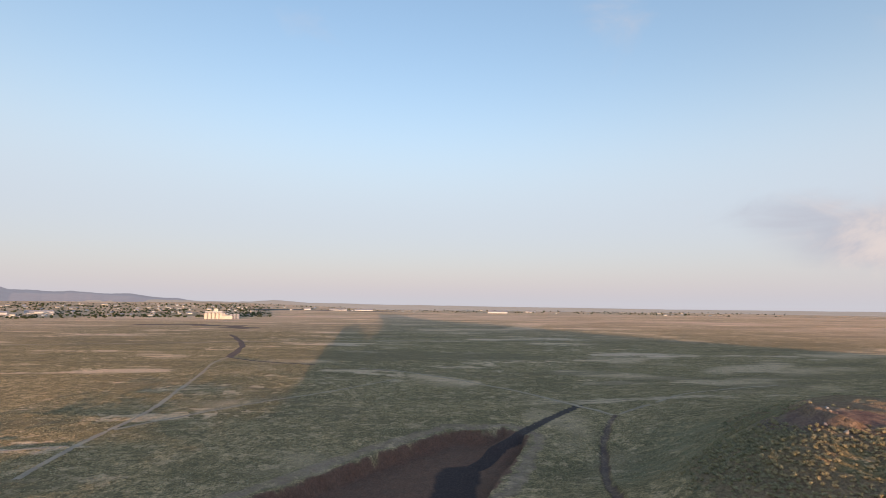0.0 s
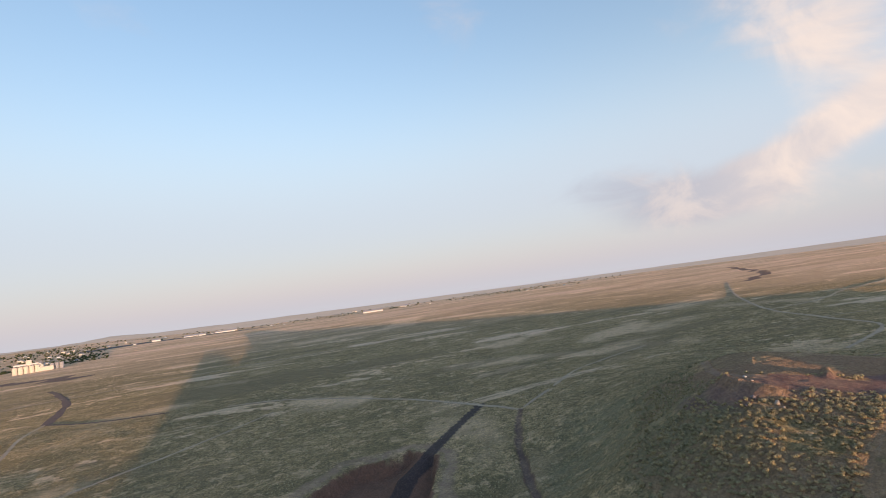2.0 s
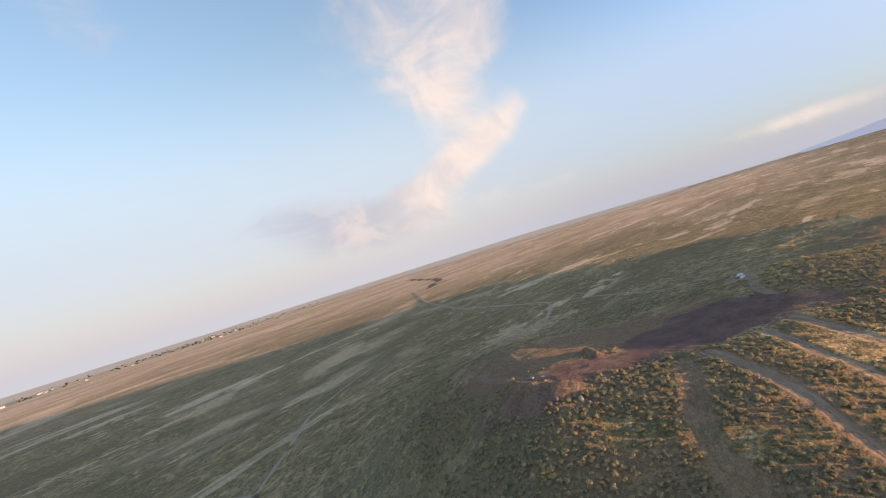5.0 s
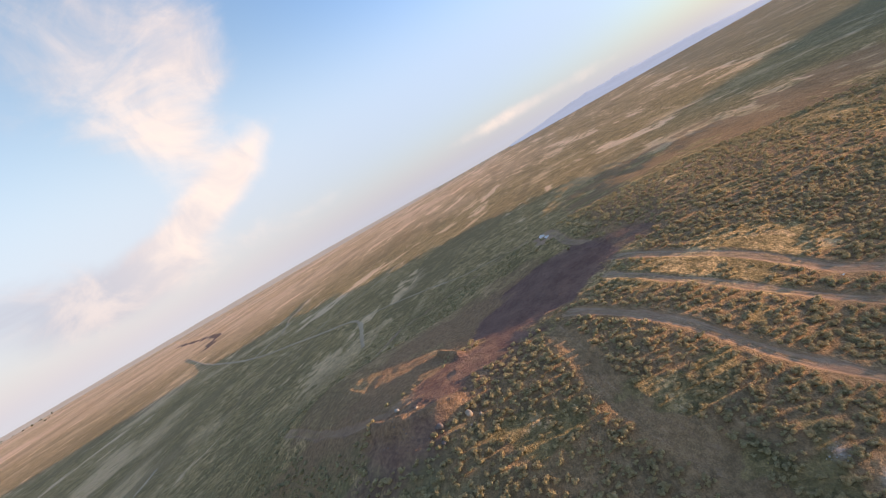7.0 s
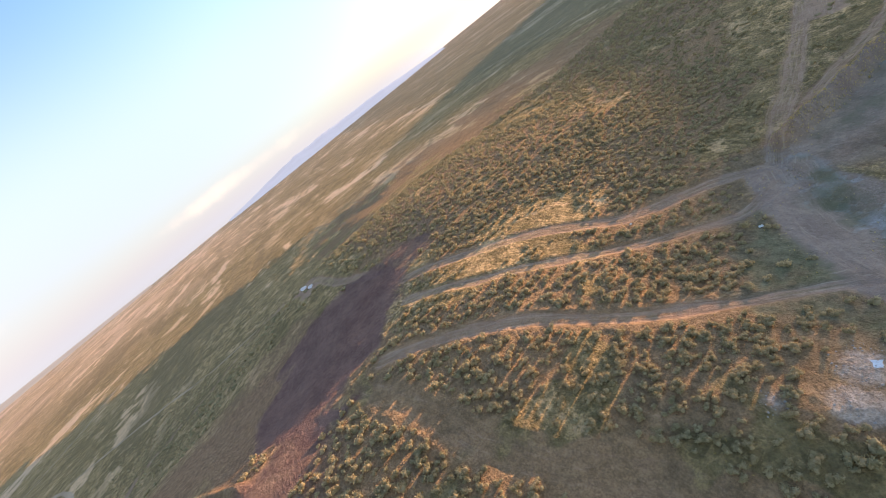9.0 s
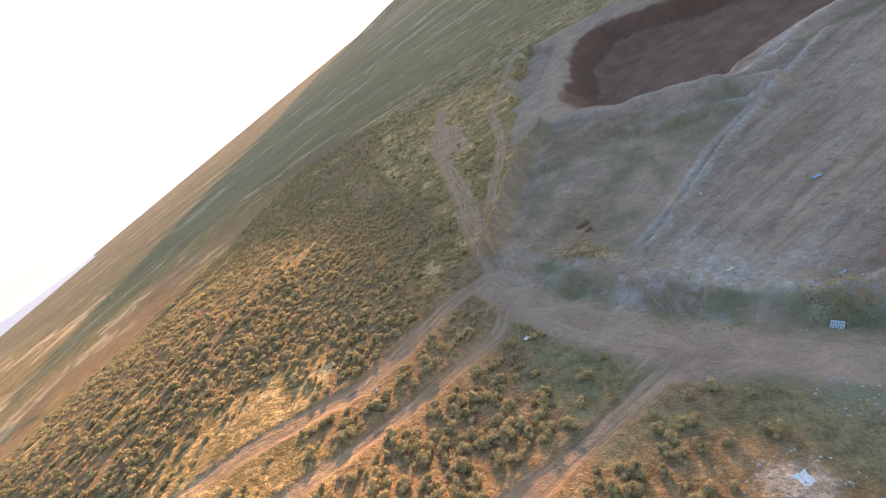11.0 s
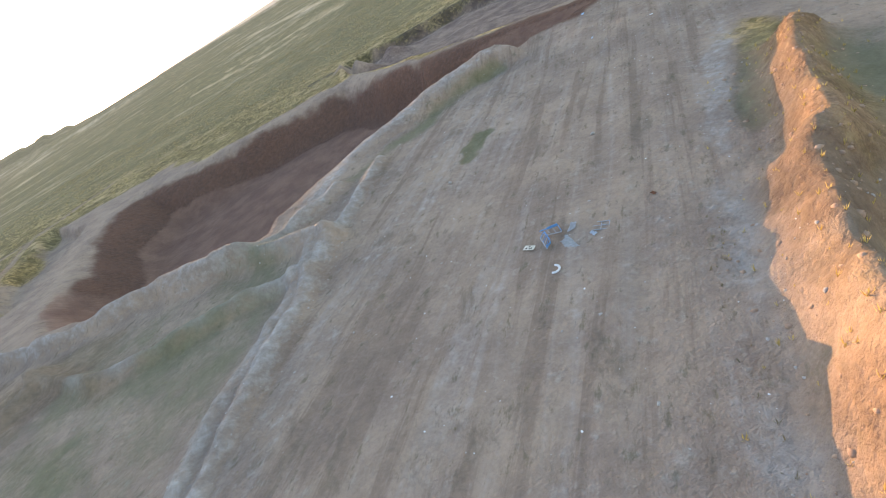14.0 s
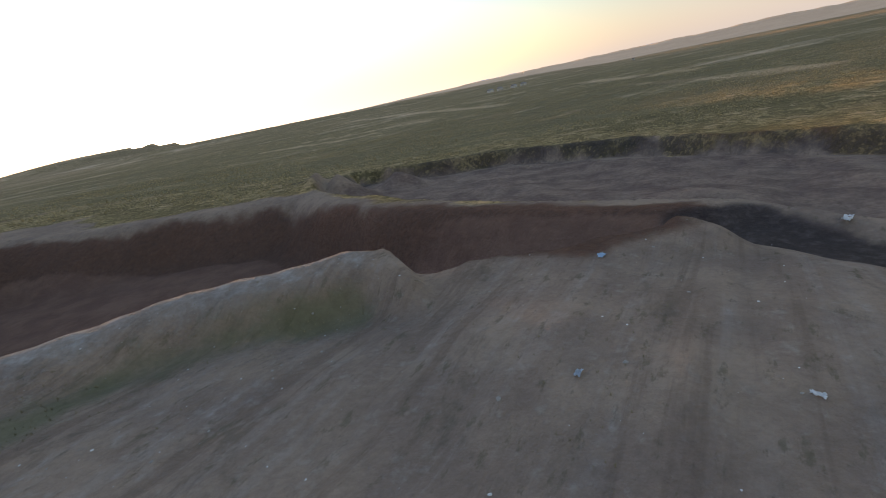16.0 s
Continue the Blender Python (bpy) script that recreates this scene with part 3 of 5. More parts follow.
def masks(X, Y):
    """What covers the ground, 0 to 1, kind by kind."""
    m = {}
    n = (fbm(X, Y, 6, 41) - 0.5)
    m["wild"] = step(np.hypot(X - 70, Y - 60), 150, 260)
    plat = inside(X, Y, PLATEAU) + n * 5
    pit = inside(X, Y, SOUTH_PIT)
    quarry = inside(X, Y, QUARRY_FLOOR) + n * 8
    north = inside(X, Y, NORTH_PIT) + n * 6
    rim = inside(X, Y, [(95, 31), (80, 36), (76, 42), (64, 52), (56, 50), (27, 30), (10, 20), (6, 0), (20, -9), (50, -6), (60, -95), (92, -95), (100, -60), (96, -20), (94, -5), (94.5, 12)])
    m["spoil"] = np.maximum.reduce([step(rim + n * 8, -2, 4), step(quarry, -1, 3), step(pit + n * 6, -5, 0), step(north, -9, -3) * 0.3, step(12 - np.hypot(X - 10, Y + 68) + n * 6, -2, 3), step(inside(X, Y, BLACK_YARD) + n * 6, -9, -5)])
    # rough ground between the graded plateau, the pit and the road
    rough = step(inside(X, Y, [(77, 38), (66, 24), (54, 10), (66, 4), (76, -1), (86, -10), (91, -4), (92.5, 12), (93.5, 27), (86, 35)]) + n * 4, -1, 2)
    m["spoil"] *= 1 - rough * (0.22 - 0.2 * step(fbm(X, Y, 8, 53), 0.40, 0.60))
    made = step(inside(X, Y, [(78, 37), (86, 34), (94, 29), (93, 36), (84, 45), (77, 49), (72, 52), (62, 57), (52, 61), (50, 56), (57, 48), (66, 45), (75, 37.5)]) + n * 3, -1, 1.5)
    m["spoil"] = np.maximum(m["spoil"], 0.85 * step(4.2 - along(X, Y, TRACKS[2][0]) + n * 3, -1, 1.5))
    m["spoil"] = np.maximum(m["spoil"], made * (0.66 + 0.3 * step(fbm(X, Y, 6, 57), 0.42, 0.6)))
    lower = step(inside(X, Y, [(60, 52), (48, 44), (38, 38), (25, 31), (12, 24), (8, 36), (24, 52), (42, 62), (56, 57)]) + n * 5, -1, 2)
    m["spoil"] = np.maximum(m["spoil"], lower * (0.68 + 0.3 * step(fbm(X, Y, 9, 54), 0.4, 0.6)))
    v = X * 0.6 - Y * 0.8 + (fbm(X, Y, 18, 26) - 0.5) * 2.5
    stripes = vn(v, 0.06 * (X * 0.8 + Y * 0.6), 1.6, 43)
    rubble = np.exp(-(((X - 70) * 0.7 + (Y - 44) * -0.7) / 7) ** 2 - (((X - 70) * 0.7 + (Y - 44) * 0.7) / 5) ** 2)
    m["pale"] = np.clip(step(plat, 0, 3) * (step(stripes, 0.5, 0.95) * 0.28) + rubble * (0.35 + fbm(X, Y, 3, 44) * 0.5), 0, 1)
    for line, h, w in BERMS[2:4] + BERMS[5:12] + BERMS[16:]:
        m["pale"] = np.maximum(m["pale"], np.exp(-(along(X, Y, line) / (w * 1.4)) ** 2) * (0.25 + 0.8 * fbm(X, Y, 2.2, 45)))
    m["pale"] = np.maximum(m["pale"], made * np.maximum(0.9 * step(fbm(X, Y, 2.4, 58), 0.56, 0.64), 0.7 * step(fbm(X, Y, 1.2, 62, 3), 0.62, 0.70)))
    m["pale"] = np.maximum(m["pale"], np.exp(-(along(X, Y, GRIT) / 1.3) ** 2) * (0.05 + 0.85 * fbm(X, Y, 2.0, 59)))
    for a, b, r in ((71, 67, 2.2), (70, 71, 1.8), (75, 74, 1.2), (66, 61, 2.5), (58, 62, 2.5)):
        m["pale"] = np.maximum(m["pale"], step(r - np.hypot(X - a, Y - b) + n * 4, -0.5, 1.5) * 0.8)
    dirt = np.zeros_like(X)
    for line, w in TRACKS[:-1]:
        d = along(X, Y, line) + n * 0.9
        ruts = np.exp(-((d - w * 0.62) / (w * 0.34)) ** 2)
        dirt = np.maximum(dirt, np.maximum(0.85 * ruts, 0.6 * step(w * 1.25 - d, -1.1, 1.0)) * (0.7 + 0.55 * fbm(X, Y, 4, 48)) * (0.45 if line[0] == (112, 97) else 0.72 if line[0] in ((92, 36), (76, 42)) else 1.0))
    dirt = np.maximum(dirt, 0.75 * step(4.0 - np.hypot(X - 92, Y - 35.5) + n * 4, -1, 2))
    dirt = np.maximum(dirt, 0.75 * step(3.5 - np.hypot(X - 76, Y - 53) + n * 3, -1, 2))
    for line, w in (([(113, -30), (118, -48)], 4.5), ([(176, 91), (193, 92.5)], 4)):
        dirt = np.maximum(dirt, step(w - along(X, Y, line) + n * 6, -1, 2))
    dirt = np.maximum(dirt, 0.6 * step(north, -11, -6) * (1 - step(north, -3, 0)))
    m["dirt"] = dirt
    m["across"], m["down"] = lengthwise(X, Y, [line for line, w in TRACKS[:8]])
    green = 0.75 * np.exp(-(along(X, Y, [(86, 40), (77, 46.5), (68, 53), (60, 54.5), (50, 60)]) / 3.0) ** 2)
    green = np.maximum(green, 0.7 * np.exp(-(along(X, Y, [(80, 26), (70, 14), (58, 9)]) / 4.5) ** 2))
    green = np.maximum(green, 0.8 * np.exp(-(along(X, Y, [(52, 48), (40, 40), (26, 32)]) / 4.0) ** 2))
    green = np.maximum(green, 0.85 * np.exp(-(along(X, Y, [(74.5, 45.5), (70.5, 48.3), (66, 51), (63.5, 52.5)]) / 1.4) ** 2))
    green = np.maximum(green, 0.7 * np.exp(-(along(X, Y, [(91, 32), (84.5, 38.5), (78, 44)]) / 2.2) ** 2))
    green = np.maximum(green, 0.95 * np.exp(-(along(X, Y, [(20, 24.5), (28, 28), (33.5, 31.5)]) / 1.1) ** 2))
    green = np.maximum(green, 0.8 * np.exp(-(along(X, Y, WEEDY) / 1.5) ** 2))
    green = np.maximum(green, 0.7 * np.exp(-(along(X, Y, [(70, 160), (100, 190), (80, 130)]) / 25.0) ** 2))
    green = np.maximum(green, 0.62 * step(-Y - 0.25 * X, 75, 130) * step(2600 + Y, 0, 1400))
    green = np.maximum(green, 0.48 * rough)
    meadow = np.maximum.reduce([step(inside(X, Y, ring) + n * 4, -2, 1.5) for ring in MEADOWS])
    green = np.maximum(green, 0.72 * meadow)
    m["cool"] = np.maximum.reduce([0.8 * step(-Y - 0.25 * X, 36, 70), 0.9 * meadow, step(8 - along(X, Y, TRACKS[2][0]) + n * 5, -2, 2)])
    m["green"] = np.clip(green * (0.15 + 1.5 * fbm(X, Y, 2.6, 46)), 0, 1)
    m["green"] = np.maximum(m["green"], 0.9 * step(0.75 - along(X, Y, [(40.6, 12.7), (37.4, 10.6)]) + (fbm(X, Y, 1.5, 56) - 0.5) * 2.4, -0.5, 0.5))
    red = np.maximum(step(pit + n * 5 + 4 * step(-X, -22, -14), 1.0, 4), step(north, -1, 1.5))
    red = np.maximum(red, 0.5 * np.exp(-(along(X, Y, BERMS[0][0]) / 2.2) ** 2) * (0.3 + 0.9 * fbm(X, Y, 3, 55)))
    red = np.maximum(red, 0.45 * np.exp(-(along(X, Y, [(38, 36), (33, 33), (25, 28)]) / 2.5) ** 2))
    m["red"] = np.clip(red, 0, 1)
    m["purple"] = np.maximum(0.6 * step(6.5 - along(X, Y, RED_STRIP) + n * 6, -1, 2.5), step(inside(X, Y, STRIP_CORE) + n * 11, -2.5, 3) * (0.72 + 0.4 * fbm(X, Y, 7, 61)))
    m["purple"] = np.maximum(m["purple"], 0.55 * step(inside(X, Y, [(84, 138), (94, 141), (99, 134), (97, 126), (97, 117), (88, 119), (84, 127)]) + n * 8, -1, 3))
    m["purple"] = np.maximum(m["purple"], 0.62 * step(1.9 - along(X, Y, TRACKS[-1][0]) + n * 2.5, -0.6, 1.0))
    m["purple"] = np.maximum(m["purple"], 0.5 * step(quarry, 1, 5))
    # floor and near slope painted lighter, so the far wall reads as shaded
    near_side = step(Y + 0.25 * X, -22, -14)
    m["pit_light"] = step(pit + n * 2, 0.3, 2) * np.maximum(near_side, step(pit + n * 3, 8.0, 10.0))
    # the round spot at 148, 64 has a mound's sunlit orange painted in
    m["clay"] = np.maximum.reduce([0.55 * step(inside(X, Y, BARE_TOP) + n * 12, -6, 3), step(9 - along(X, Y, [(97, 128), (101, 120), (108, 113)]) + n * 10, -2, 4) * 0.8,
                                   0.75 * np.exp(-(along(X, Y, RED_STRIP) / 9) ** 2) * (0.5 + fbm(X, Y, 5, 47)), 0.8 * np.exp(-(np.hypot(X - 148, Y - 64) / 4) ** 2),
                                   0.6 * rough * step(fbm(X, Y, 9, 60), 0.42, 0.58),
                                   *[0.85 * np.exp(-(along(X, Y, line) / 2.6) ** 2) * (0.5 + 0.8 * fbm(X, Y, 3, 55)) for line, h, w in BERMS[:2]]])
    m["brush"] = step(surface_mask(X, Y), 0.3, 0.7)
    m["graded"] = step(plat, -2, 3)
    m["flats"] = np.maximum.reduce([step(w - along(X, Y, line) + (fbm(X, Y, 60, 50) - 0.5) * w * 2.2, -0.2 * w, 0.4 * w) for line, w in (
        ([(108, 428), (150, 415), (205, 345)], 15), ([(190, 515), (262, 562)], 15), ([(460, 560), (600, 650)], 38), ([(630, 990), (670, 900)], 22),
        ([(351, 1030), (406, 958)], 22), ([(0, 1050), (180, 1120), (270, 1450)], 40), ([(-20, 405), (20, 372)], 9), ([(240, 420), (330, 480)], 18), ([(20, -435), (-42, -380)], 7), ([(-86, -150), (-112, -166)], 5), ([(-230, -262), (-205, -190), (-190, -110)], 7), ([(-150, -880), (-170, -640), (-183, -370)], 14), ([(-20, -455), (-119, -385)], 5), ([(-320, -420), (-280, -250)], 9))])
    m["green"] = m["green"] * (1 - 0.9 * m["flats"])
    # strength of the painted distance tone, weaker towards the south
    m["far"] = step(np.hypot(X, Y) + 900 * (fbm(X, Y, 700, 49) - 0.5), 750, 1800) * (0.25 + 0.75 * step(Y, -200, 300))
    black = step(inside(X, Y, BLACK_YARD) + n * 6, -1, 2)
    for line, w in (([(78, 278), (43, 234), (24, 211)], 3.0), ([(24, 211), (14, 198)], 4.0), ([(8, 192), (4, 172), (2, 150)], 10.0)):
        black = np.maximum(black, step(w - along(X, Y, line) + n * (0.8 if w < 5 else 5), -0.8, 1.0 if w < 5 else 5.0))
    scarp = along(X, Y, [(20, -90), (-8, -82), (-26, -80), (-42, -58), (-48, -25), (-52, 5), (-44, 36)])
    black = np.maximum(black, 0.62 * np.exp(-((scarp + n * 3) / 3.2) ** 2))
    dark_patches = 0.36 * np.maximum(step(0.9 - np.hypot(X - 45.3, Y - 27.6) + n * 2, -0.4, 0.5), step(0.8 - np.hypot(X - 44.6, Y - 26.7) + n * 2, -0.4, 0.5))
    m["black"] = np.maximum(black, dark_patches)
    return m


GROUND = ground_material()
me = sheet("ground", X, Y, Z)
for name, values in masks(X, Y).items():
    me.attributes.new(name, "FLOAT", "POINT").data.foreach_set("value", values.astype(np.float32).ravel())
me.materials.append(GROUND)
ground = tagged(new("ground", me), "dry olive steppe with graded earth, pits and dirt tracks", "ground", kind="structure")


def part(name, me, material, parent=None, label=""):
    """One mesh object under a thing or under a part; me is a bmesh or a mesh."""
    if isinstance(me, bmesh.types.BMesh):
        bm, me = me, bpy.data.meshes.new(name)
        bm.to_mesh(me)
        bm.free()
    if material:
        me.materials.append(material)
    ob = new(name, me)
    ob.parent = parent
    if label:
        ob["label"] = label
    return ob


def ribbon(name, line, width, material, lift=0.12, gap=12.0):
    """A worn strip laid over the ground along a broken line."""
    pts = []
    for (ax, ay), (bx, by) in zip(line[:-1], line[1:]):
        n = max(1, int(math.hypot(bx - ax, by - ay) / gap))
        pts += [(ax + (bx - ax) * k / n, ay + (by - ay) * k / n) for k in range(n)]
    pts = np.array(pts + [line[-1]], float)
    for _ in range(3):
        pts[1:-1] = (pts[:-2] + 2 * pts[1:-1] + pts[2:]) / 4
    t = np.gradient(pts, axis=0)
    t /= np.linalg.norm(t, axis=1)[:, None]
    side = np.stack([-t[:, 1], t[:, 0]], -1)
    w = width * (0.2 + 0.42 * fbm(pts[:, 0], pts[:, 1], gap * 2.5, 51))[:, None]
    pts = pts + side * (fbm(pts[:, 0], pts[:, 1], gap * 5, 52) - 0.5)[:, None] * width * 1.6
    rows = [pts + side * w * k for k in (-1.0, -0.35, 0.35, 1.0)]
    xs, ys = np.stack([r[:, 0] for r in rows]), np.stack([r[:, 1] for r in rows])
    zs = surface(xs, ys) + np.array([[0.0], [lift], [lift], [0.0]])
    me = sheet(name, xs, ys, zs)
    me.materials.append(material)
    return new(name, me)


def surface(x, y):
    """Height of the ground sheet itself, between its vertices."""
    x, y = np.asarray(x, float), np.asarray(y, float)
    i, j = np.clip(np.searchsorted(GX, x) - 1, 0, len(GX) - 2), np.clip(np.searchsorted(GY, y) - 1, 0, len(GY) - 2)
    a, b = (x - GX[i]) / (GX[i + 1] - GX[i]), (y - GY[j]) / (GY[j + 1] - GY[j])
    return (Z[j, i] * (1 - a) + Z[j, i + 1] * a) * (1 - b) + (Z[j + 1, i] * (1 - a) + Z[j + 1, i + 1] * a) * b


# ---- far country ----
TRACK_SOIL = material("track_soil", (0.48, 0.35, 0.225), second=(0.34, 0.245, 0.16), scale=0.08, bump=0.5, bump_scale=0.8)
DARK_SOIL = material("dark_soil", (0.10, 0.062, 0.058), second=(0.055, 0.040, 0.040), scale=0.05, bump=0.5, bump_scale=0.8)
for m in (TRACK_SOIL, DARK_SOIL):
    m.cycles.use_bump_map_correction = False
    m.node_tree.nodes["Bump"].inputs["Distance"].default_value = 0.45
    m.node_tree.nodes["Bump"].inputs["Strength"].default_value = 1.0
    m.node_tree.nodes["Principled BSDF"].inputs["Sheen Weight"].default_value = 0.12
    m.node_tree.nodes["Principled BSDF"].inputs["Sheen Tint"].default_value = rgb(0.95, 0.62, 0.40)
BURNT = material("burnt_field", (0.055, 0.050, 0.052), second=(0.11, 0.095, 0.085), scale=0.012, bump=0.4)
for line, w in (
    ([(-143, 164), (-152, 201), (-156, 252), (-185, 348), (-221, 464), (-227, 507)], 4.0),
    ([(-230, 175), (-174, 192), (-154, 201)], 3.0),
    ([(-152, 225), (-124, 278), (-72, 334), (-37, 385)], 3.2),
    ([(-900, 560), (-581, 625), (-452, 652), (-303, 702), (-128, 750), (80, 780), (300, 800)], 7.0),
    ([(78, 278), (57, 328), (21, 378), (-43, 439), (-76, 442)], 4.0),
    ([(875, 865), (571, 563), (412, 381), (345, 285), (300, 215), (222, 187)], 4.5),
    ([(412, 381), (480, 385), (581, 435), (746, 482)], 4.0),
    ([(300, 215), (273, 164), (240, 128), (238, 108)], 3.0),
    ([(88, 247), (112, 262), (150, 300), (230, 330)], 3.5),
    ([(78, 278), (95, 262), (88, 247)], 3.5),
    ([(345, 285), (376, 273), (420, 250), (520, 240)], 2.5),
):
    tagged(ribbon("track", line, w * 0.8, TRACK_SOIL), "pale rutted dirt track across dry steppe", "road", kind="structure")
for line, w in (
    ([(-375, 845), (-297, 703), (-256, 595), (-227, 507)], 9.0),
    ([(-227, 507), (-187, 475), (-122, 462)], 4.5),
    ([(1685, 1609), (1080, 928)], 26.0),
    ([(1080, 928), (856, 806)], 24.0),
    ([(-760, 1163), (-640, 1200), (-501, 1125), (-430, 1040)], 60.0),
):
    tagged(ribbon("ditch", line, w, DARK_SOIL, 0.15), "dark freshly dug earth strip in steppe", "ditch", kind="structure")
tagged(ribbon("burnt_strip", [(-1080, 2650), (-836, 2950), (-492, 3000), (-300, 3050)], 190.0, BURNT, 0.6, 60.0), "blackened burnt field far out on plain", "field", kind="structure")


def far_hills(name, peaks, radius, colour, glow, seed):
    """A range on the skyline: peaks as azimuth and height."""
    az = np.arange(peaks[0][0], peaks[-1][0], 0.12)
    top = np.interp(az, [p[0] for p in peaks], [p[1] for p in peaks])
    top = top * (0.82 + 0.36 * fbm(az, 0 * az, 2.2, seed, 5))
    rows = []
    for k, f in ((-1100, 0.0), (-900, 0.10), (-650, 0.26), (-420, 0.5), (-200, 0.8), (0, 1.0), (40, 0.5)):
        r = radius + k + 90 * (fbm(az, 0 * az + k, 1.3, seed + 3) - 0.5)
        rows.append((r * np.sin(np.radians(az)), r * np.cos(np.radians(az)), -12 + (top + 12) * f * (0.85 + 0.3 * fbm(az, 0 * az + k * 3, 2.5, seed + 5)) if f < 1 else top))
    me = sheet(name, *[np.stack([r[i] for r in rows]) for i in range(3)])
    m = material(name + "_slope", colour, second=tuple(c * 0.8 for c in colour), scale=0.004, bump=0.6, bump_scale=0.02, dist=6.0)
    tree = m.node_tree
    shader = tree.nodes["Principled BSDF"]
    # distance haze on the skyline, put in as emission and slope colour
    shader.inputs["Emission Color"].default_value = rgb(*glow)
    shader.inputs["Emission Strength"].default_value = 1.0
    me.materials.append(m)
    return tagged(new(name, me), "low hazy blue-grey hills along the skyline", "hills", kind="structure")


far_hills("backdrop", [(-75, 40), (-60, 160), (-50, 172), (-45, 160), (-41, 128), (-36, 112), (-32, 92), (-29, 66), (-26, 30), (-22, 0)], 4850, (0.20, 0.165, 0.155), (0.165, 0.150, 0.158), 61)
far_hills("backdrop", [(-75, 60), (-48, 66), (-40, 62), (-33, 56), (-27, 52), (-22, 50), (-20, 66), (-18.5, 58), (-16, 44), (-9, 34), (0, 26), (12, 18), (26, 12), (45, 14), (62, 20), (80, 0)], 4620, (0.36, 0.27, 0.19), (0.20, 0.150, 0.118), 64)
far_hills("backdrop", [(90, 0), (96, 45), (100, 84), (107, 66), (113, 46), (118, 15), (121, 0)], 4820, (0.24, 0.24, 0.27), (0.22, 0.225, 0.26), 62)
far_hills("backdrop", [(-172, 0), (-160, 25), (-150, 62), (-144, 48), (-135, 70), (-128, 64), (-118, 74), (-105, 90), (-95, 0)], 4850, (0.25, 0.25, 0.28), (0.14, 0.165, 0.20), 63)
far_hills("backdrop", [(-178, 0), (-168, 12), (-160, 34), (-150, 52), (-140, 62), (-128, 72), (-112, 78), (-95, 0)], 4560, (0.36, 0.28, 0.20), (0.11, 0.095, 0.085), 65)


# ---- scrub ----
def scrub_material(name, a, b, c):
    m = bpy.data.materials.new(name)
    m.use_nodes = True
    N = Nodes(m.node_tree)
    geo = N.add("ShaderNodeNewGeometry")
    one = geo.outputs["Random Per Island"]
    patchy = N.noise(geo.outputs["Position"], 0.11, 4.0, 0.6)
    col = N.mix(N.range(patchy, 0.38, 0.62), rgb(*a), rgb(*b))
    col = N.mix(N.math("MULTIPLY", N.range(one, 0.35, 1.0), 0.6), col, rgb(*c))
    s = N.add("ShaderNodeBsdfPrincipled", {"Base Color": col, "Roughness": 0.9, "Specular IOR Level": 0.1})
    t = N.add("ShaderNodeBsdfTranslucent", {"Color": col})
    mixed = N.add("ShaderNodeMixShader", {0: 0.45, 1: s.outputs[0], 2: t.outputs[0]})
    N.add("ShaderNodeOutputMaterial", {0: mixed.outputs[0]})
    return m


SAGE = scrub_material("sage_leaves", (0.37, 0.315, 0.175), (0.48, 0.375, 0.205), (0.60, 0.49, 0.30))
STEM = material("woody_stem", (0.16, 0.12, 0.085), scale=9.0)
# straw brightened beyond its own tone: the low sun's gold is in the colour
SUNLIT_STRAW = scrub_material("dry_grass", (0.60, 0.43, 0.16), (0.44, 0.35, 0.13), (0.66, 0.50, 0.22))


def bush_arrays(seed, leaves, lobes=5, spread=0.27):
    """Unit bush: rounded lobes close together, ragged with leaf blades. Returns points and triangles."""
    r = np.random.RandomState(seed)
    pts, tris = [], []
    c = np.stack([r.normal(0, spread, lobes), r.normal(0, spread, lobes), r.uniform(0.10, 0.42, lobes)], -1)
    size = r.uniform(0.24, 0.42, lobes)
    c[0], size[0] = (0, 0, 0.12), 0.5
    bm = bmesh.new()
    bmesh.ops.create_icosphere(bm, subdivisions=1, radius=1.0)
    ball, faces = np.array([v.co[:] for v in bm.verts]), [[v.index for v in f.verts] for f in bm.faces]
    bm.free()
    for i in range(lobes):
        n = len(pts)
        pts += list(c[i] + ball * size[i] * (0.80 if leaves < 100 else 0.66) * r.uniform(0.78, 1.15, (len(ball), 1)))
        tris += [tuple(n + q for q in f) for f in faces]
    for k in range(leaves):
        i = r.randint(lobes)
        d = r.normal(size=3)
        d[2] = abs(d[2]) * 0.9 - 0.1
        d /= np.linalg.norm(d)
        p = c[i] + d * size[i] * r.uniform(0.72, 0.95)
        p[2] = max(p[2], 0.03)
        u = np.cross(d, r.normal(size=3))
        u /= np.linalg.norm(u) + 1e-9
        v = np.cross(d, u) * r.uniform(-0.6, 0.6) + d * r.uniform(0.5, 1.1)
        s = r.uniform(0.10, 0.20) * (1 if leaves < 100 else 0.46)
        n = len(pts)
        pts += [p - u * s * 0.5, p + u * s * 0.5, p + v * s * 1.4]
        tris.append((n, n + 1, n + 2))
    return np.array(pts), np.array(tris)


def tuft_arrays(seed, blades):
    r = np.random.RandomState(seed)
    pts, tris = [], []
    for k in range(blades):
        a, lean = r.uniform(0, 6.28), r.uniform(0.1, 0.6)
        d, u = np.array((math.cos(a), math.sin(a), 0)), np.array((-math.sin(a), math.cos(a), 0))
        o = d * r.uniform(0, 0.3)
        n = len(pts)
        pts += [o - u * 0.07, o + u * 0.07, o + d * lean + np.array((0, 0, r.uniform(0.6, 1.1)))]
        tris.append((n, n + 1, n + 2))
    return np.array(pts), np.array(tris)


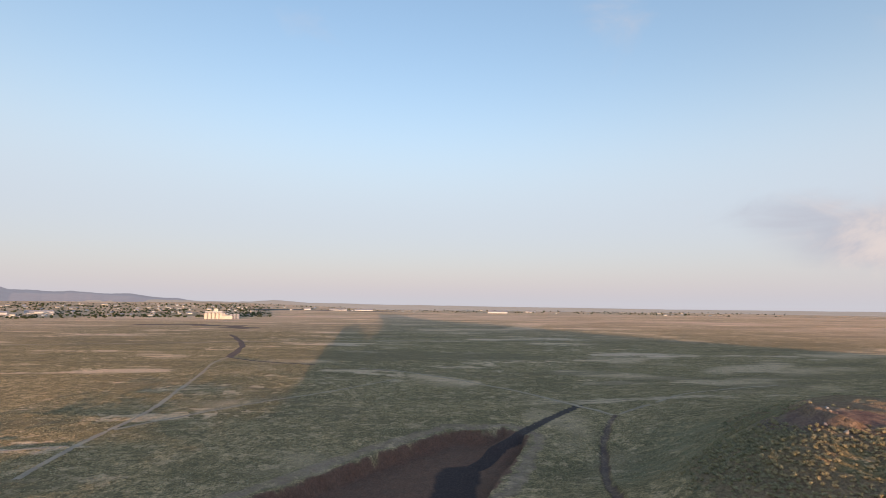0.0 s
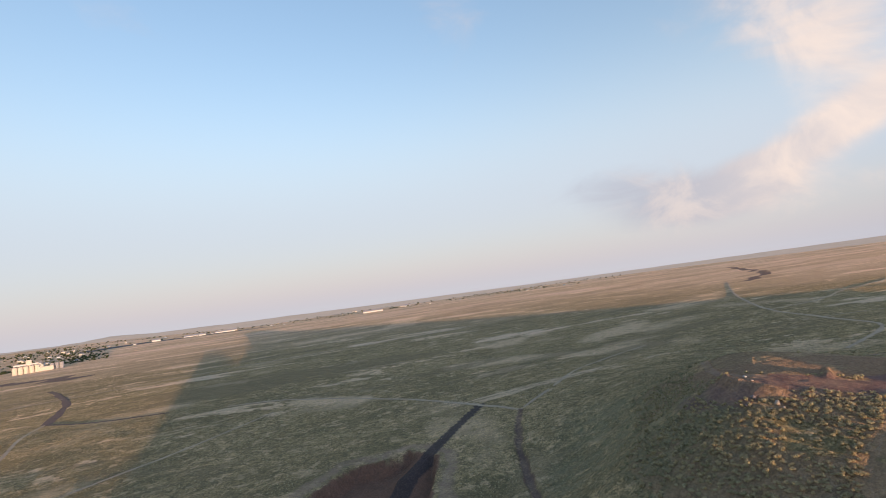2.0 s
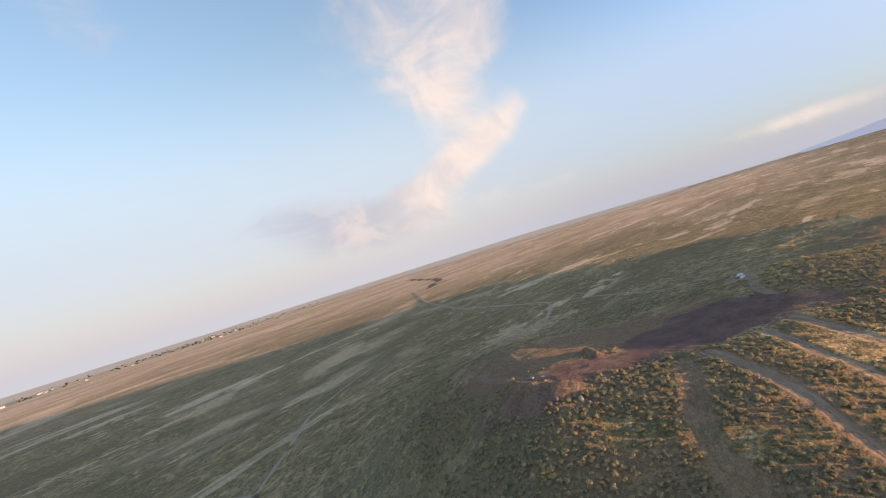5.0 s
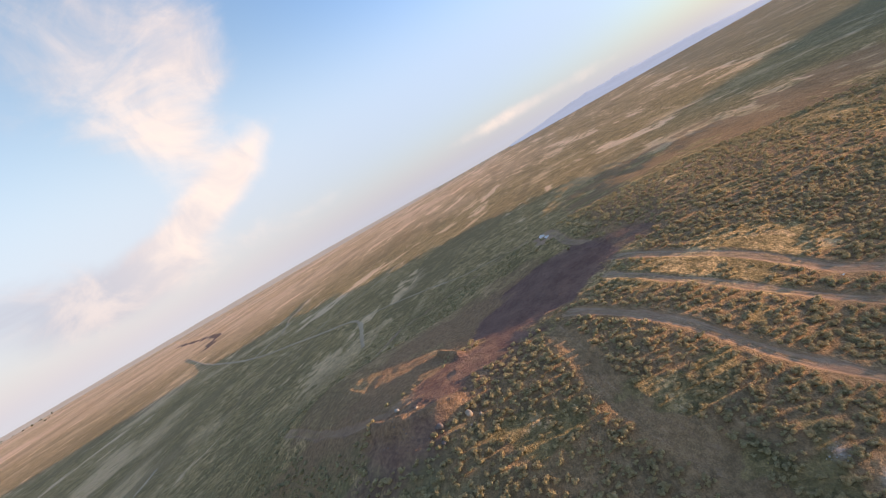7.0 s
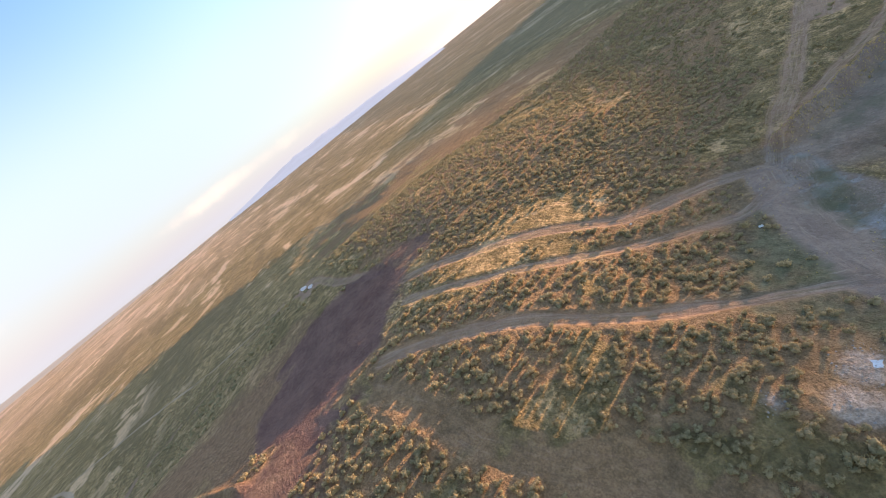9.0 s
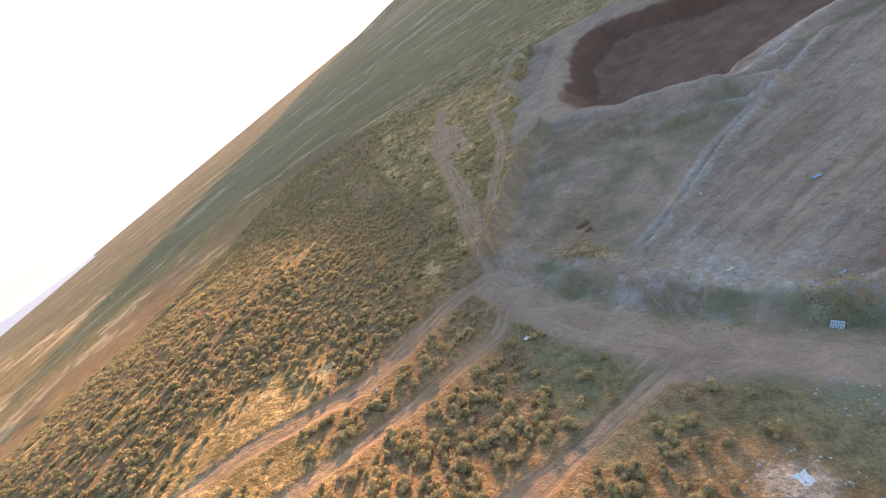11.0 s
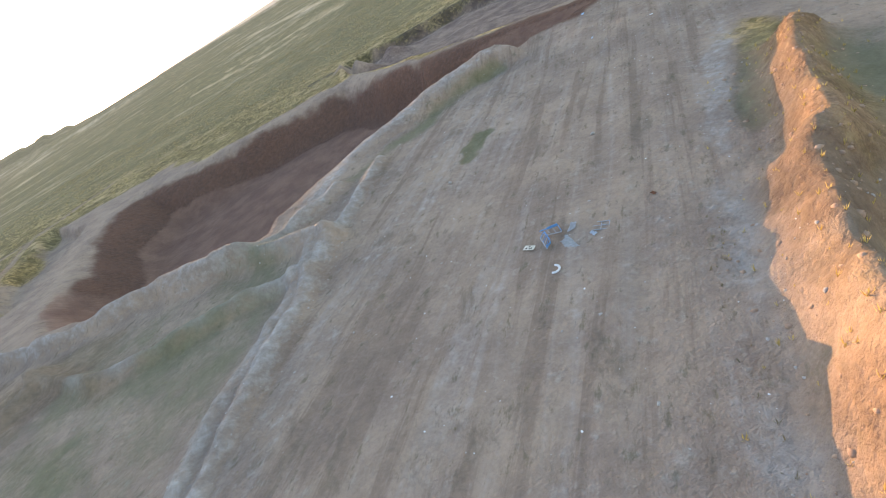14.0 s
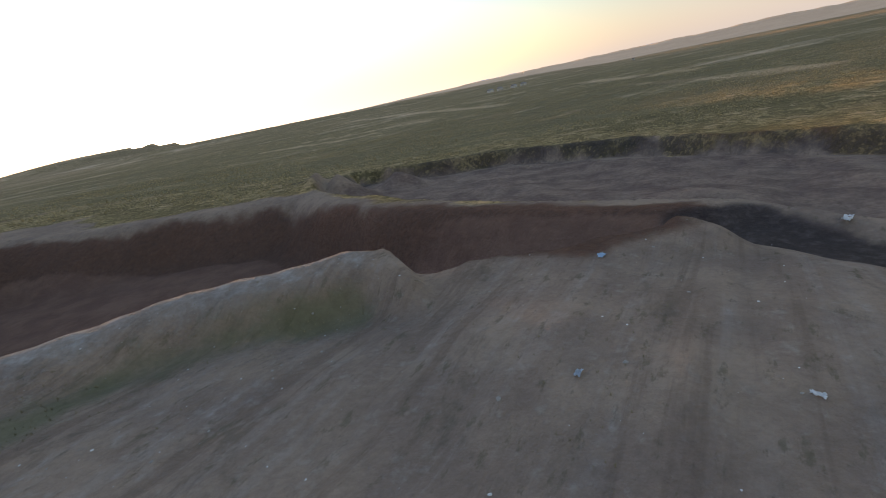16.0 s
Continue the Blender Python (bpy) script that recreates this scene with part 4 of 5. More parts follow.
def flat_mesh(name, pts, tris):
    me = bpy.data.meshes.new(name)
    me.vertices.add(len(pts))
    me.vertices.foreach_set("co", pts.astype(np.float32).ravel())
    me.loops.add(tris.size)
    me.loops.foreach_set("vertex_index", tris.astype(np.int32).ravel())
    me.polygons.add(len(tris))
    me.polygons.foreach_set("loop_start", np.arange(0, tris.size, 3, dtype=np.int32))
    me.update(calc_edges=True)
    return me


def strewn(name, shapes, xs, ys, sizes, seed, sink=0.03, squash=(0.8, 1.15)):
    """Many small pieces joined into one mesh, each turned and scaled at random."""
    r = np.random.RandomState(seed)
    zs = surface(xs, ys)
    allp, allt, n = [], [], 0
    kind = r.randint(len(shapes), size=len(xs))
    turn, high = r.uniform(0, 6.28, len(xs)), r.uniform(*squash, len(xs))
    for k, (p, t) in enumerate(shapes):
        i = np.nonzero(kind == k)[0]
        if not len(i):
            continue
        c, s = np.cos(turn[i])[:, None], np.sin(turn[i])[:, None]
        q = np.stack([p[None, :, 0] * c - p[None, :, 1] * s, p[None, :, 0] * s + p[None, :, 1] * c, p[None, :, 2] * high[i][:, None]], -1) * sizes[i][:, None, None]
        q += np.stack([xs[i], ys[i], zs[i] - sink * sizes[i]], -1)[:, None, :]
        allp.append(q.reshape(-1, 3))
        allt.append((t[None] + (np.arange(len(i)) * len(p))[:, None, None] + n).reshape(-1, 3))
        n += len(i) * len(p)
    return flat_mesh(name, np.concatenate(allp), np.concatenate(allt))


def spots(x0, x1, y0, y1, gap, seed):
    r = np.random.RandomState(seed)
    x, y = np.meshgrid(np.arange(x0, x1, gap), np.arange(y0, y1, gap))
    return (x + r.uniform(-0.5, 0.5, x.shape) * gap).ravel(), (y + r.uniform(-0.5, 0.5, x.shape) * gap).ravel(), r


BARE = [([(x, y) for x, y in line], w + 0.9) for line, w in TRACKS]


def clear(x, y):
    """0 on tracks, worked ground and pits, 1 on open scrub."""
    k = np.ones(np.shape(x))
    for line, w in BARE:
        k *= step(along(x, y, line), w * 0.75, w * 1.2)
    k *= step(along(x, y, RED_STRIP), 4, 8)
    k *= step(np.hypot(x - 92, y - 35.5), 4, 7) * step(np.hypot(x - 76, y - 53), 3, 6)
    k *= step(-inside(x, y, SOUTH_PIT), 3, 10) * step(-inside(x, y, NORTH_PIT), 8, 14) * step(-inside(x, y, QUARRY_FLOOR), 1, 3)
    k *= step(-inside(x, y, [(97, 31), (80, 38), (76, 43), (64, 60), (40, 66), (18, 40), (0, 22), (6, 0), (20, -9), (45, -90), (92, -100), (101, -60), (97, -15), (96.5, 10)]), 0, 3)
    k *= step(-inside(x, y, BARE_TOP), -1, 4) * step(-inside(x, y, STRIP_CORE), 0, 2)
    k *= step(along(x, y, [(92, 32), (84, 40), (76, 46)]), 4.5, 7.5) * (1 - 0.9 * step(inside(x, y, MEADOWS[0]), -1, 2)) * (1 - 0.9 * step(inside(x, y, MEADOWS[1]), -2, 1))
    k *= step(np.hypot(x - 71, y - 69), 3, 4.5) * step(along(x, y, [(97, 128), (101, 120)]), 5, 9)
    return k


def brush(x0, x1, y0, y1, gap, seed, low):
    x, y, r = spots(x0, x1, y0, y1, gap, seed)
    dense = 0.92 * clear(x, y) * step(fbm(x, y, 14, 72) + 0.3 * (fbm(x, y, 4, 73) - 0.5), 0.22, 0.42)
    dense *= step(surface(x, y), 2, 11) * (1 - 0.75 * step(y, 130, 150) * step(x, 105, 125)) * (1 - 0.85 * step(x, 140, 165) * step(y, 60, 90))
    keep = r.rand(len(x)) < dense
    x, y = x[keep], y[keep]
    return x, y, low * r.uniform(0.55, 1.25, len(x)) * (0.75 + 0.5 * fbm(x, y, 20, 74))


x, y, size = brush(58, 136, -60, 136, 1.22, 71, 0.92)
wide = brush(136, 215, -110, 136, 1.7, 170, 1.05), brush(58, 136, -110, -60, 1.6, 171, 0.85), brush(58, 215, 136, 185, 1.7, 172, 0.85)
x, y, size = (np.concatenate([a] + [w[k] for w in wide]) for k, a in enumerate((x, y, size)))
close = np.nonzero((x > 70) & (x < 97) & (y > 60) & (y < 98))[0]
close = close[np.argsort(-size[close])][:260]
rest = np.setdiff1d(np.arange(len(x)), close)
BUSHES = [bush_arrays(80 + k, 72, 4) for k in range(5)]
tagged(part("sagebrush_scrub", strewn("sagebrush_scrub", BUSHES, x[rest], y[rest], size[rest], 81, 0.03, (0.65, 1.15)), SAGE), "grey-green sagebrush covering the hillside", "shrubs", kind="stuff")
models = []
for k in range(4):
    bush = part("sagebrush", flat_mesh("sagebrush", *bush_arrays(90 + k, 560, 12, 0.3)), SAGE)
    bm = bmesh.new()
    bmesh.ops.create_cone(bm, segments=6, radius1=0.13, radius2=0.05, depth=0.5, cap_ends=True, matrix=pose(0, 0, 0.1, 8 * k, 10))
    part("stem", bm, STEM, bush, "woody brown stem")
    tagged(bush, "rounded grey-green sagebrush on the dry slope", "shrub", "sagebrush on the slope")
    models.append(bush)
for n, i in enumerate(close):
    m = pose(x[i], y[i], float(surface(x[i], y[i])) - 0.03, 0, 0, 57 * n)
    s = float(size[i]) * 0.88
    if n < 4:
        ob = models[n]
        ob.matrix_basis = m
    else:
        ob = copy_thing(models[n % 4], m)
    ob.scale = (s, s, s * 0.95)

# low scrub of the plain, thinner and smaller
x, y, r = spots(-230, 260, 125, 470, 2.0, 75)
keep = r.rand(len(x)) < 0.6 * clear(x, y) * step(fbm(x, y, 22, 76), 0.34, 0.56)
x, y = x[keep], y[keep]
LOW = [bush_arrays(100 + k, 9, 2, 0.25) for k in range(4)]
tagged(part("steppe_scrub", strewn("steppe_scrub", LOW, x, y, r.uniform(0.3, 0.75, len(x)), 77), SAGE), "small dark bushes scattered over the plain", "shrubs", kind="stuff")
x, y, r = spots(-330, 130, -330, -60, 2.1, 78)
keep = r.rand(len(x)) < 0.62 * clear(x, y) * step(fbm(x, y, 18, 79), 0.34, 0.56)
x, y = x[keep], y[keep]
tagged(part("steppe_scrub", strewn("steppe_scrub", LOW, x, y, r.uniform(0.3, 0.7, len(x)), 80), SAGE), "small green bushes on the plain beyond the pit", "shrubs", kind="stuff")

# dry grass on banks and verges
x, y, r = spots(20, 135, -70, 135, 0.85, 85)
on_bank = np.zeros(len(x))
for line, h, w in [BERMS[0], BERMS[1], BERMS[4], BERMS[5]]:
    on_bank = np.maximum(on_bank, np.exp(-(along(x, y, line) / (w * 1.6)) ** 2))
verge = np.zeros(len(x))
for line, w in TRACKS[:8]:
    verge = np.maximum(verge, np.exp(-((along(x, y, line) - w * 2.0) / (w * 0.8)) ** 2))
keep = r.rand(len(x)) < 0.9 * on_bank + 0.45 * verge * step(fbm(x, y, 7, 86), 0.4, 0.65) + 0.2 * clear(x, y) * step(fbm(x, y, 9, 87), 0.5, 0.7)
x, y = x[keep], y[keep]
TUFTS = [tuft_arrays(110 + k, 9) for k in range(4)]
tagged(part("dry_grass", strewn("dry_grass", TUFTS, x, y, r.uniform(0.12, 0.30, len(x)), 88), SUNLIT_STRAW), "dry grass tufts on banks and verges, in sunlit gold", "grass", kind="stuff")
x, y, r = spots(42, 97, -15, 64, 0.36, 89)
on_bank = np.maximum.reduce([np.exp(-(along(x, y, line) / (w * 1.5)) ** 4) for line, h, w in (BERMS[4], BERMS[5])])
keep = r.rand(len(x)) < 0.85 * on_bank
x, y = x[keep], y[keep]
tagged(part("dry_grass", strewn("dry_grass", TUFTS, x, y, r.uniform(0.16, 0.40, len(x)), 90), SUNLIT_STRAW), "thick dry grass along the road bank, in sunlit gold", "grass", kind="stuff")

# low weeds on the worked ground
WEED = scrub_material("weeds", (0.22, 0.19, 0.12), (0.27, 0.22, 0.13), (0.33, 0.27, 0.17))
x, y, r = spots(8, 92, -8, 62, 0.27, 91)
v = x * 0.6 - y * 0.8 + (fbm(x, y, 18, 26) - 0.5) * 2.5
lane = vn(v, 0.09 * (x * 0.8 + y * 0.6), 1.3, 92)
likely = 0.75 * np.exp(-(along(x, y, WEEDY) / 1.5) ** 2) * step(fbm(x, y, 3, 93), 0.35, 0.6)
likely = np.maximum(likely, 0.9 * step(1.0 - along(x, y, [(40.6, 12.7), (37.4, 10.6)]), -0.3, 0.5))
likely = np.maximum(likely, 0.9 * np.exp(-(along(x, y, [(90, 33), (84, 39), (77, 45), (68, 51), (62, 53)]) / 2.6) ** 2) * step(fbm(x, y, 4, 94), 0.36, 0.55))
likely = np.maximum(likely, 0.30 * step(inside(x, y, PLATEAU), -1, 2) * step(lane, 0.62, 0.85) * step(fbm(x, y, 5, 95), 0.45, 0.65))
likely = np.maximum(likely, 0.30 * np.exp(-(along(x, y, [(82, 28), (72, 16), (60, 9)]) / 5) ** 2) * step(fbm(x, y, 5, 96), 0.45, 0.65))
keep = r.rand(len(x)) < likely
x, y = x[keep], y[keep]
tagged(part("weeds", strewn("weeds", TUFTS, x, y, r.uniform(0.04, 0.12, len(x)) * (1 + 0.8 * step(y, 30, 36)), 97), WEED), "low dull green weeds on bare graded earth", "weeds", kind="stuff")


# ---- stones and litter ----
def stone_arrays(seed, fine=False, flat=0.7):
    r = np.random.RandomState(seed)
    bm = bmesh.new()
    bmesh.ops.create_icosphere(bm, subdivisions=2 if fine else 1, radius=1.0)
    axes = r.uniform(0.7, 1.15, 3) * (1, 1, flat)
    cuts = [Vector(r.normal(size=3)).normalized() for _ in range(5)]
    for v in bm.verts:
        for c in cuts:
            d = v.co.dot(c) - 0.62
            if d > 0:
                v.co -= c * d * 0.9
        v.co = Vector([v.co[i] * axes[i] * r.uniform(0.92, 1.08) for i in range(3)])
    pts, tris = np.array([v.co[:] for v in bm.verts]), np.array([[v.index for v in f.verts] for f in bm.faces])
    bm.free()
    return pts, tris


PALE_STONE = material("pale_stone", (0.43, 0.405, 0.375), second=(0.29, 0.265, 0.24), scale=5.0, bump=0.5)
SANDSTONE = material("sandstone", (0.46, 0.37, 0.27), second=(0.30, 0.22, 0.17), scale=3.0, bump=0.6)
DARK_STONE = material("brown_stone", (0.24, 0.19, 0.17), second=(0.14, 0.11, 0.10), scale=3.0, bump=0.6)
CLAY = material("red_clay", (0.42, 0.29, 0.205), second=(0.28, 0.185, 0.135), scale=3.0, bump=0.6)
WHITE_LITTER = material("white_plastic", (0.78, 0.79, 0.78), second=(0.62, 0.64, 0.65), rough=0.5, scale=8.0, bump=0.2)
CHIPS = [stone_arrays(200 + k) for k in range(6)]

x, y, r = spots(0, 80, -12, 62, 0.62, 121)
v = x * 0.6 - y * 0.8 + (fbm(x, y, 18, 26) - 0.5) * 2.5
edge = np.zeros(len(x))
for line, h, w in BERMS[2:4] + BERMS[5:9] + BERMS[:1]:
    edge = np.maximum(edge, np.exp(-((along(x, y, line) - 0.8) / (w * 1.3)) ** 2))
plat = step(inside(x, y, PLATEAU), -1, 1)
kerb = np.exp(-(along(x, y, BERMS[2][0]) / 1.5) ** 2)
likely = 0.35 * kerb + 0.22 * np.exp(-(along(x, y, GRIT) / 1.3) ** 2) + plat * (0.02 + 0.20 * step(vn(v, 0.06 * (x * 0.8 + y * 0.6), 1.6, 43), 0.6, 0.95)) + 0.22 * edge + 0.22 * np.exp(-((x - 70) ** 2 + (y - 43) ** 2) / 60)
keep = r.rand(len(x)) < likely
x, y = x[keep], y[keep]
tagged(part("gravel", strewn("gravel", CHIPS, x, y, 0.03 + 0.09 * r.rand(len(x)) ** 3, 122, 0.2), PALE_STONE), "pale stones and gravel strewn on graded earth", "gravel", kind="stuff")
x, y, r = spots(62, 82, 58, 82, 0.3, 123)
keep = r.rand(len(x)) < 0.55 * np.maximum.reduce([step(q - np.hypot(x - a, y - b), -1, 1) for a, b, q in ((71, 67, 2.4), (70, 71, 2.0), (75, 74, 1.3), (66, 61, 1.6))])
x, y = x[keep], y[keep]
tagged(part("rubble", strewn("rubble", CHIPS, x, y, 0.035 + 0.15 * r.rand(len(x)) ** 3, 124, 0.2), PALE_STONE), "heaps of pale broken rubble beside the track", "rubble", kind="stuff")
x, y, r = spots(62.8, 66.6, 51.6, 54.2, 0.24, 125)
keep = r.rand(len(x)) < 0.8 * np.exp(-((x - 64.6) ** 2 + (y - 52.9) ** 2) / 0.9)
x, y = x[keep], y[keep]
tagged(part("rubble", strewn("rubble", CHIPS, x, y, 0.04 + 0.10 * r.rand(len(x)) ** 2, 126, 0.0), DARK_STONE), "small heap of grey broken rubble in a gully", "rubble", kind="stuff")
x, y, r = spots(43, 66, 49, 63, 0.27, 137)
keep = r.rand(len(x)) < 0.42 * np.maximum.reduce([np.exp(-(along(x, y, line) / (w * 1.1)) ** 2) for line, h, w in (BERMS[5], BERMS[6], BERMS[16])]) * step(fbm(x, y, 2.5, 138), 0.3, 0.6)
x, y = x[keep], y[keep]
tagged(part("rubble", strewn("rubble", CHIPS, x, y, 0.03 + 0.15 * r.rand(len(x)) ** 3, 139, 0.2), PALE_STONE), "pale rubble and clods along a low bank", "rubble", kind="stuff")
x, y, r = spots(-30, 82, -10, 60, 0.95, 127)
keep = r.rand(len(x)) < 0.13 * step(inside(x, y, PLATEAU), -4, 0) + 0.08 * step(inside(x, y, BLACK_YARD), -1, 1)
x, y = x[keep], y[keep]
tagged(part("litter", strewn("litter", [stone_arrays(220 + k, flat=0.35) for k in range(5)], x, y, 0.018 + 0.055 * r.rand(len(x)) ** 3, 128, 0.0), WHITE_LITTER), "white scraps of litter scattered over bare earth", "litter", kind="stuff")
x, y, r = spots(85, 112, 108, 134, 0.6, 129)
keep = r.rand(len(x)) < 0.25 * step(7 - along(x, y, [(97, 128), (96, 117), (104, 112)]), 0, 4)
x, y = x[keep], y[keep]
tagged(part("scree", strewn("scree", CHIPS, x, y, 0.05 + 0.2 * r.rand(len(x)) ** 3, 130, 0.2), DARK_STONE), "reddish brown stones below the hilltop", "stones", kind="stuff")

x, y, r = spots(24, 62, 24, 54, 0.3, 131)
near_bank = np.maximum.reduce([np.exp(-(along(x, y, line) / (w * 1.5)) ** 2) for line, h, w in BERMS[:2]])
keep = r.rand(len(x)) < 0.30 * near_bank
x, y = x[keep], y[keep]
tagged(part("clods", strewn("clods", CHIPS, x, y, 0.04 + 0.20 * r.rand(len(x)) ** 4, 132, 0.3), CLAY), "reddish clods of earth on the heaped bank", "earth", kind="stuff")


def ground_at(x, y):
    return float(surface(np.array([x]), np.array([y]))[0])


def rock(x, y, size, material, label, seed, flat=0.8):
    ob = part("boulder", flat_mesh("boulder", *stone_arrays(seed, True, flat)), material)
    ob.matrix_basis = pose(x, y, ground_at(x, y) + size * 0.3, 0, 0, seed * 40)
    ob.scale = (size,) * 3
    return tagged(ob, label, "rock", "boulders on the hilltop")


rock(95.0, 114.1, 0.75, SANDSTONE, "blocky tan boulder on reddish earth", 231, 0.95)
rock(94.4, 112.2, 0.45, SANDSTONE, "small tan boulder beside scrub", 232)
rock(93.9, 119.1, 0.85, DARK_STONE, "dark rounded boulder on purple-brown slope", 233)
rock(101.8, 127.9, 0.7, PALE_STONE, "pale boulder on the bare hilltop", 234, 0.5)
rock(91.1, 118.6, 0.5, DARK_STONE, "dark boulder half sunk in the slope", 235)
rock(92.8, 113.9, 0.3, SANDSTONE, "small tan stone on reddish earth", 236)
rock(98.6, 123.0, 0.4, SANDSTONE, "small tan stone near the crest", 237)
rock(44.0, 15.0, 0.22, PALE_STONE, "pale stone lying on graded earth", 238, 0.5)
rock(36.0, 22.0, 0.22, PALE_STONE, "pale stone lying on graded earth", 239, 0.6)


# ---- dumped things on the plateau ----
def thing(name, x, y, turn, label, category, group="", tilt=(0, 0), lift=0.0):
    ob = new(name)
    ob.matrix_basis = pose(x, y, ground_at(x, y) + lift, tilt[0], tilt[1], turn)
    return tagged(ob, label, category, group)


def bar(size, m):
    """A bevelled bar as a bmesh."""
    bm = bmesh.new()
    bmesh.ops.create_cube(bm, size=1.0, matrix=m @ Matrix.Diagonal((*size, 1)))
    bmesh.ops.bevel(bm, geom=bm.edges[:], offset=min(size) * 0.15, segments=1, affect="EDGES")
    return bm


def tube(a, b, radius, sides=8):
    bm = bmesh.new()
    a, b = Vector(a), Vector(b)
    m = Matrix.Translation((a + b) / 2) @ (b - a).to_track_quat("Z", "Y").to_matrix().to_4x4()
    bmesh.ops.create_cone(bm, segments=sides, radius1=radius, radius2=radius, depth=(b - a).length, cap_ends=True, matrix=m)
    return bm


def crumpled(w, d, thick, rough, seed, n=12):
    """A creased sheet with thickness."""
    bm = bmesh.new()
    bmesh.ops.create_grid(bm, x_segments=n, y_segments=n, size=0.5)
    for v in bm.verts:
        q = Vector((v.co.x * 3 + seed, v.co.y * 3, seed * 0.7))
        lobe = 1 + 0.45 * (noise.noise(q * 0.7) + 0.5 * noise.noise(q * 2))
        v.co = Vector((v.co.x * w * lobe, v.co.y * d * lobe, abs(noise.noise(q) + 0.5 * noise.noise(q * 2.3)) * rough))
    top = bm.faces[:]
    made = bmesh.ops.extrude_face_region(bm, geom=top)
    for v in [g for g in made["geom"] if isinstance(g, bmesh.types.BMVert)]:
        v.co.z += thick
    bmesh.ops.recalc_face_normals(bm, faces=bm.faces[:])
    return bm


GREY_WOOD = material("weathered_wood", (0.50, 0.47, 0.43), second=(0.36, 0.33, 0.29), scale=14.0)
BLUE_WOOD = material("blue_grey_paint", (0.50, 0.58, 0.66), second=(0.36, 0.42, 0.48), rough=0.7, scale=12.0)
BLUE_PAINT = material("blue_paint", (0.10, 0.33, 0.62), second=(0.07, 0.22, 0.44), rough=0.5, scale=10.0)
STEEL = material("dull_steel", (0.42, 0.45, 0.48), second=(0.28, 0.28, 0.29), rough=0.55, metal=0.4, scale=12.0)
BLUE_FILM = material("blue_plastic", (0.36, 0.56, 0.72), second=(0.22, 0.42, 0.60), rough=0.4, scale=6.0)
VIVID_FILM = material("vivid_blue_plastic", (0.06, 0.33, 0.70), second=(0.04, 0.24, 0.55), rough=0.4, scale=6.0)
GREY_CLOTH = material("grey_cloth", (0.36, 0.37, 0.37), second=(0.24, 0.25, 0.25), scale=8.0)
CREAM = material("cream_board", (0.66, 0.62, 0.52), second=(0.50, 0.46, 0.38), scale=7.0)
HOLE = material("dark_hole", (0.05, 0.045, 0.04), scale=8.0)
RUST = material("rusty_sheet", (0.24, 0.11, 0.065), second=(0.13, 0.065, 0.045), rough=0.85, scale=9.0)
WHITE_ENAMEL = material("white_enamel", (0.74, 0.76, 0.77), second=(0.58, 0.60, 0.61), rough=0.35, scale=9.0)


def pallet(x, y, turn, w, d, slats, material, label, tilt=(0, 0), lift=0.0):
    p = thing("pallet", x, y, turn, label, "pallet", tilt=tilt, lift=lift)
    for k in range(3):
        part("stringer", bar((w, 0.09, 0.09), pose(0, (k - 1) * (d / 2 - 0.045), 0.06)), material, p)
    for k in range(slats):
        part("slat", bar((0.095, d, 0.024), pose(-w / 2 + 0.05 + k * (w - 0.1) / (slats - 1), 0, 0.119)), material, p)
    return p


pallet(68.2, 46.0, 92, 0.98, 0.98, 6, GREY_WOOD, "weathered grey wooden pallet lying on bare earth")
pallet(64.45, 53.9, 145, 0.85, 0.62, 6, BLUE_WOOD, "blue-grey slatted pallet leaning on a rubble heap", (22, 0), 0.1)

# a collapsed ladder-like frame of blue rails, bent in the middle
cot = thing("bent_frame", 46.0, 27.2, 0, "collapsed blue metal frame with rungs on bare earth", "metal frame", lift=0.03)


def ladder(a, b, c, d, rungs, materials):
    """Two rails a-b and c-d with rungs between them, all round tubes."""
    a, b, c, d = Vector(a), Vector(b), Vector(c), Vector(d)
    part("rail", tube(a, b, 0.03), materials[0], cot)
    part("rail", tube(c, d, 0.03), materials[1], cot)
    for k in range(rungs):
        f = k / (rungs - 1)
        part("rung", tube(a.lerp(b, f), c.lerp(d, f), 0.018), STEEL if k % 2 else materials[1], cot)


ladder((0.15, -0.25, 0.05), (0.62, 0.72, 0.05), (-0.17, -0.15, 0.30), (0.2, 0.62, 0.28), 6, (STEEL, BLUE_PAINT))
ladder((-0.05, -0.36, 0.36), (-0.88, 0.22, 0.30), (-0.15, -0.06, 0.08), (-0.72, 0.52, 0.06), 4, (BLUE_PAINT, STEEL))
for x0, y0, x1, y1, z0 in ((0.62, 0.72, 0.2, 0.62, 0.16), (-0.88, 0.22, -0.72, 0.52, 0.2), (-0.4, -0.12, -0.86, 0.2, 0.34)):
    size, turn = math.hypot(x1 - x0, y1 - y0), math.degrees(math.atan2(y1 - y0, x1 - x0))
    part("panel", bar((size, 0.03, 0.17), pose((x0 + x1) / 2, (y0 + y1) / 2, z0, 12, 0, turn)), BLUE_PAINT, cot, "scuffed blue metal panel")

gate = thing("grid_frame", 44.0, 29.2, 122, "dull steel rectangular grid frame lying flat", "metal frame", lift=0.03)
for a, b in (((-0.4, -0.3, 0), (0.45, -0.3, 0)), ((-0.2, 0.28, 0.02), (0.45, 0.28, 0.02)), ((0.45, -0.3, 0), (0.45, 0.28, 0.02))):
    part("rail", tube(a, b, 0.028), STEEL, gate)
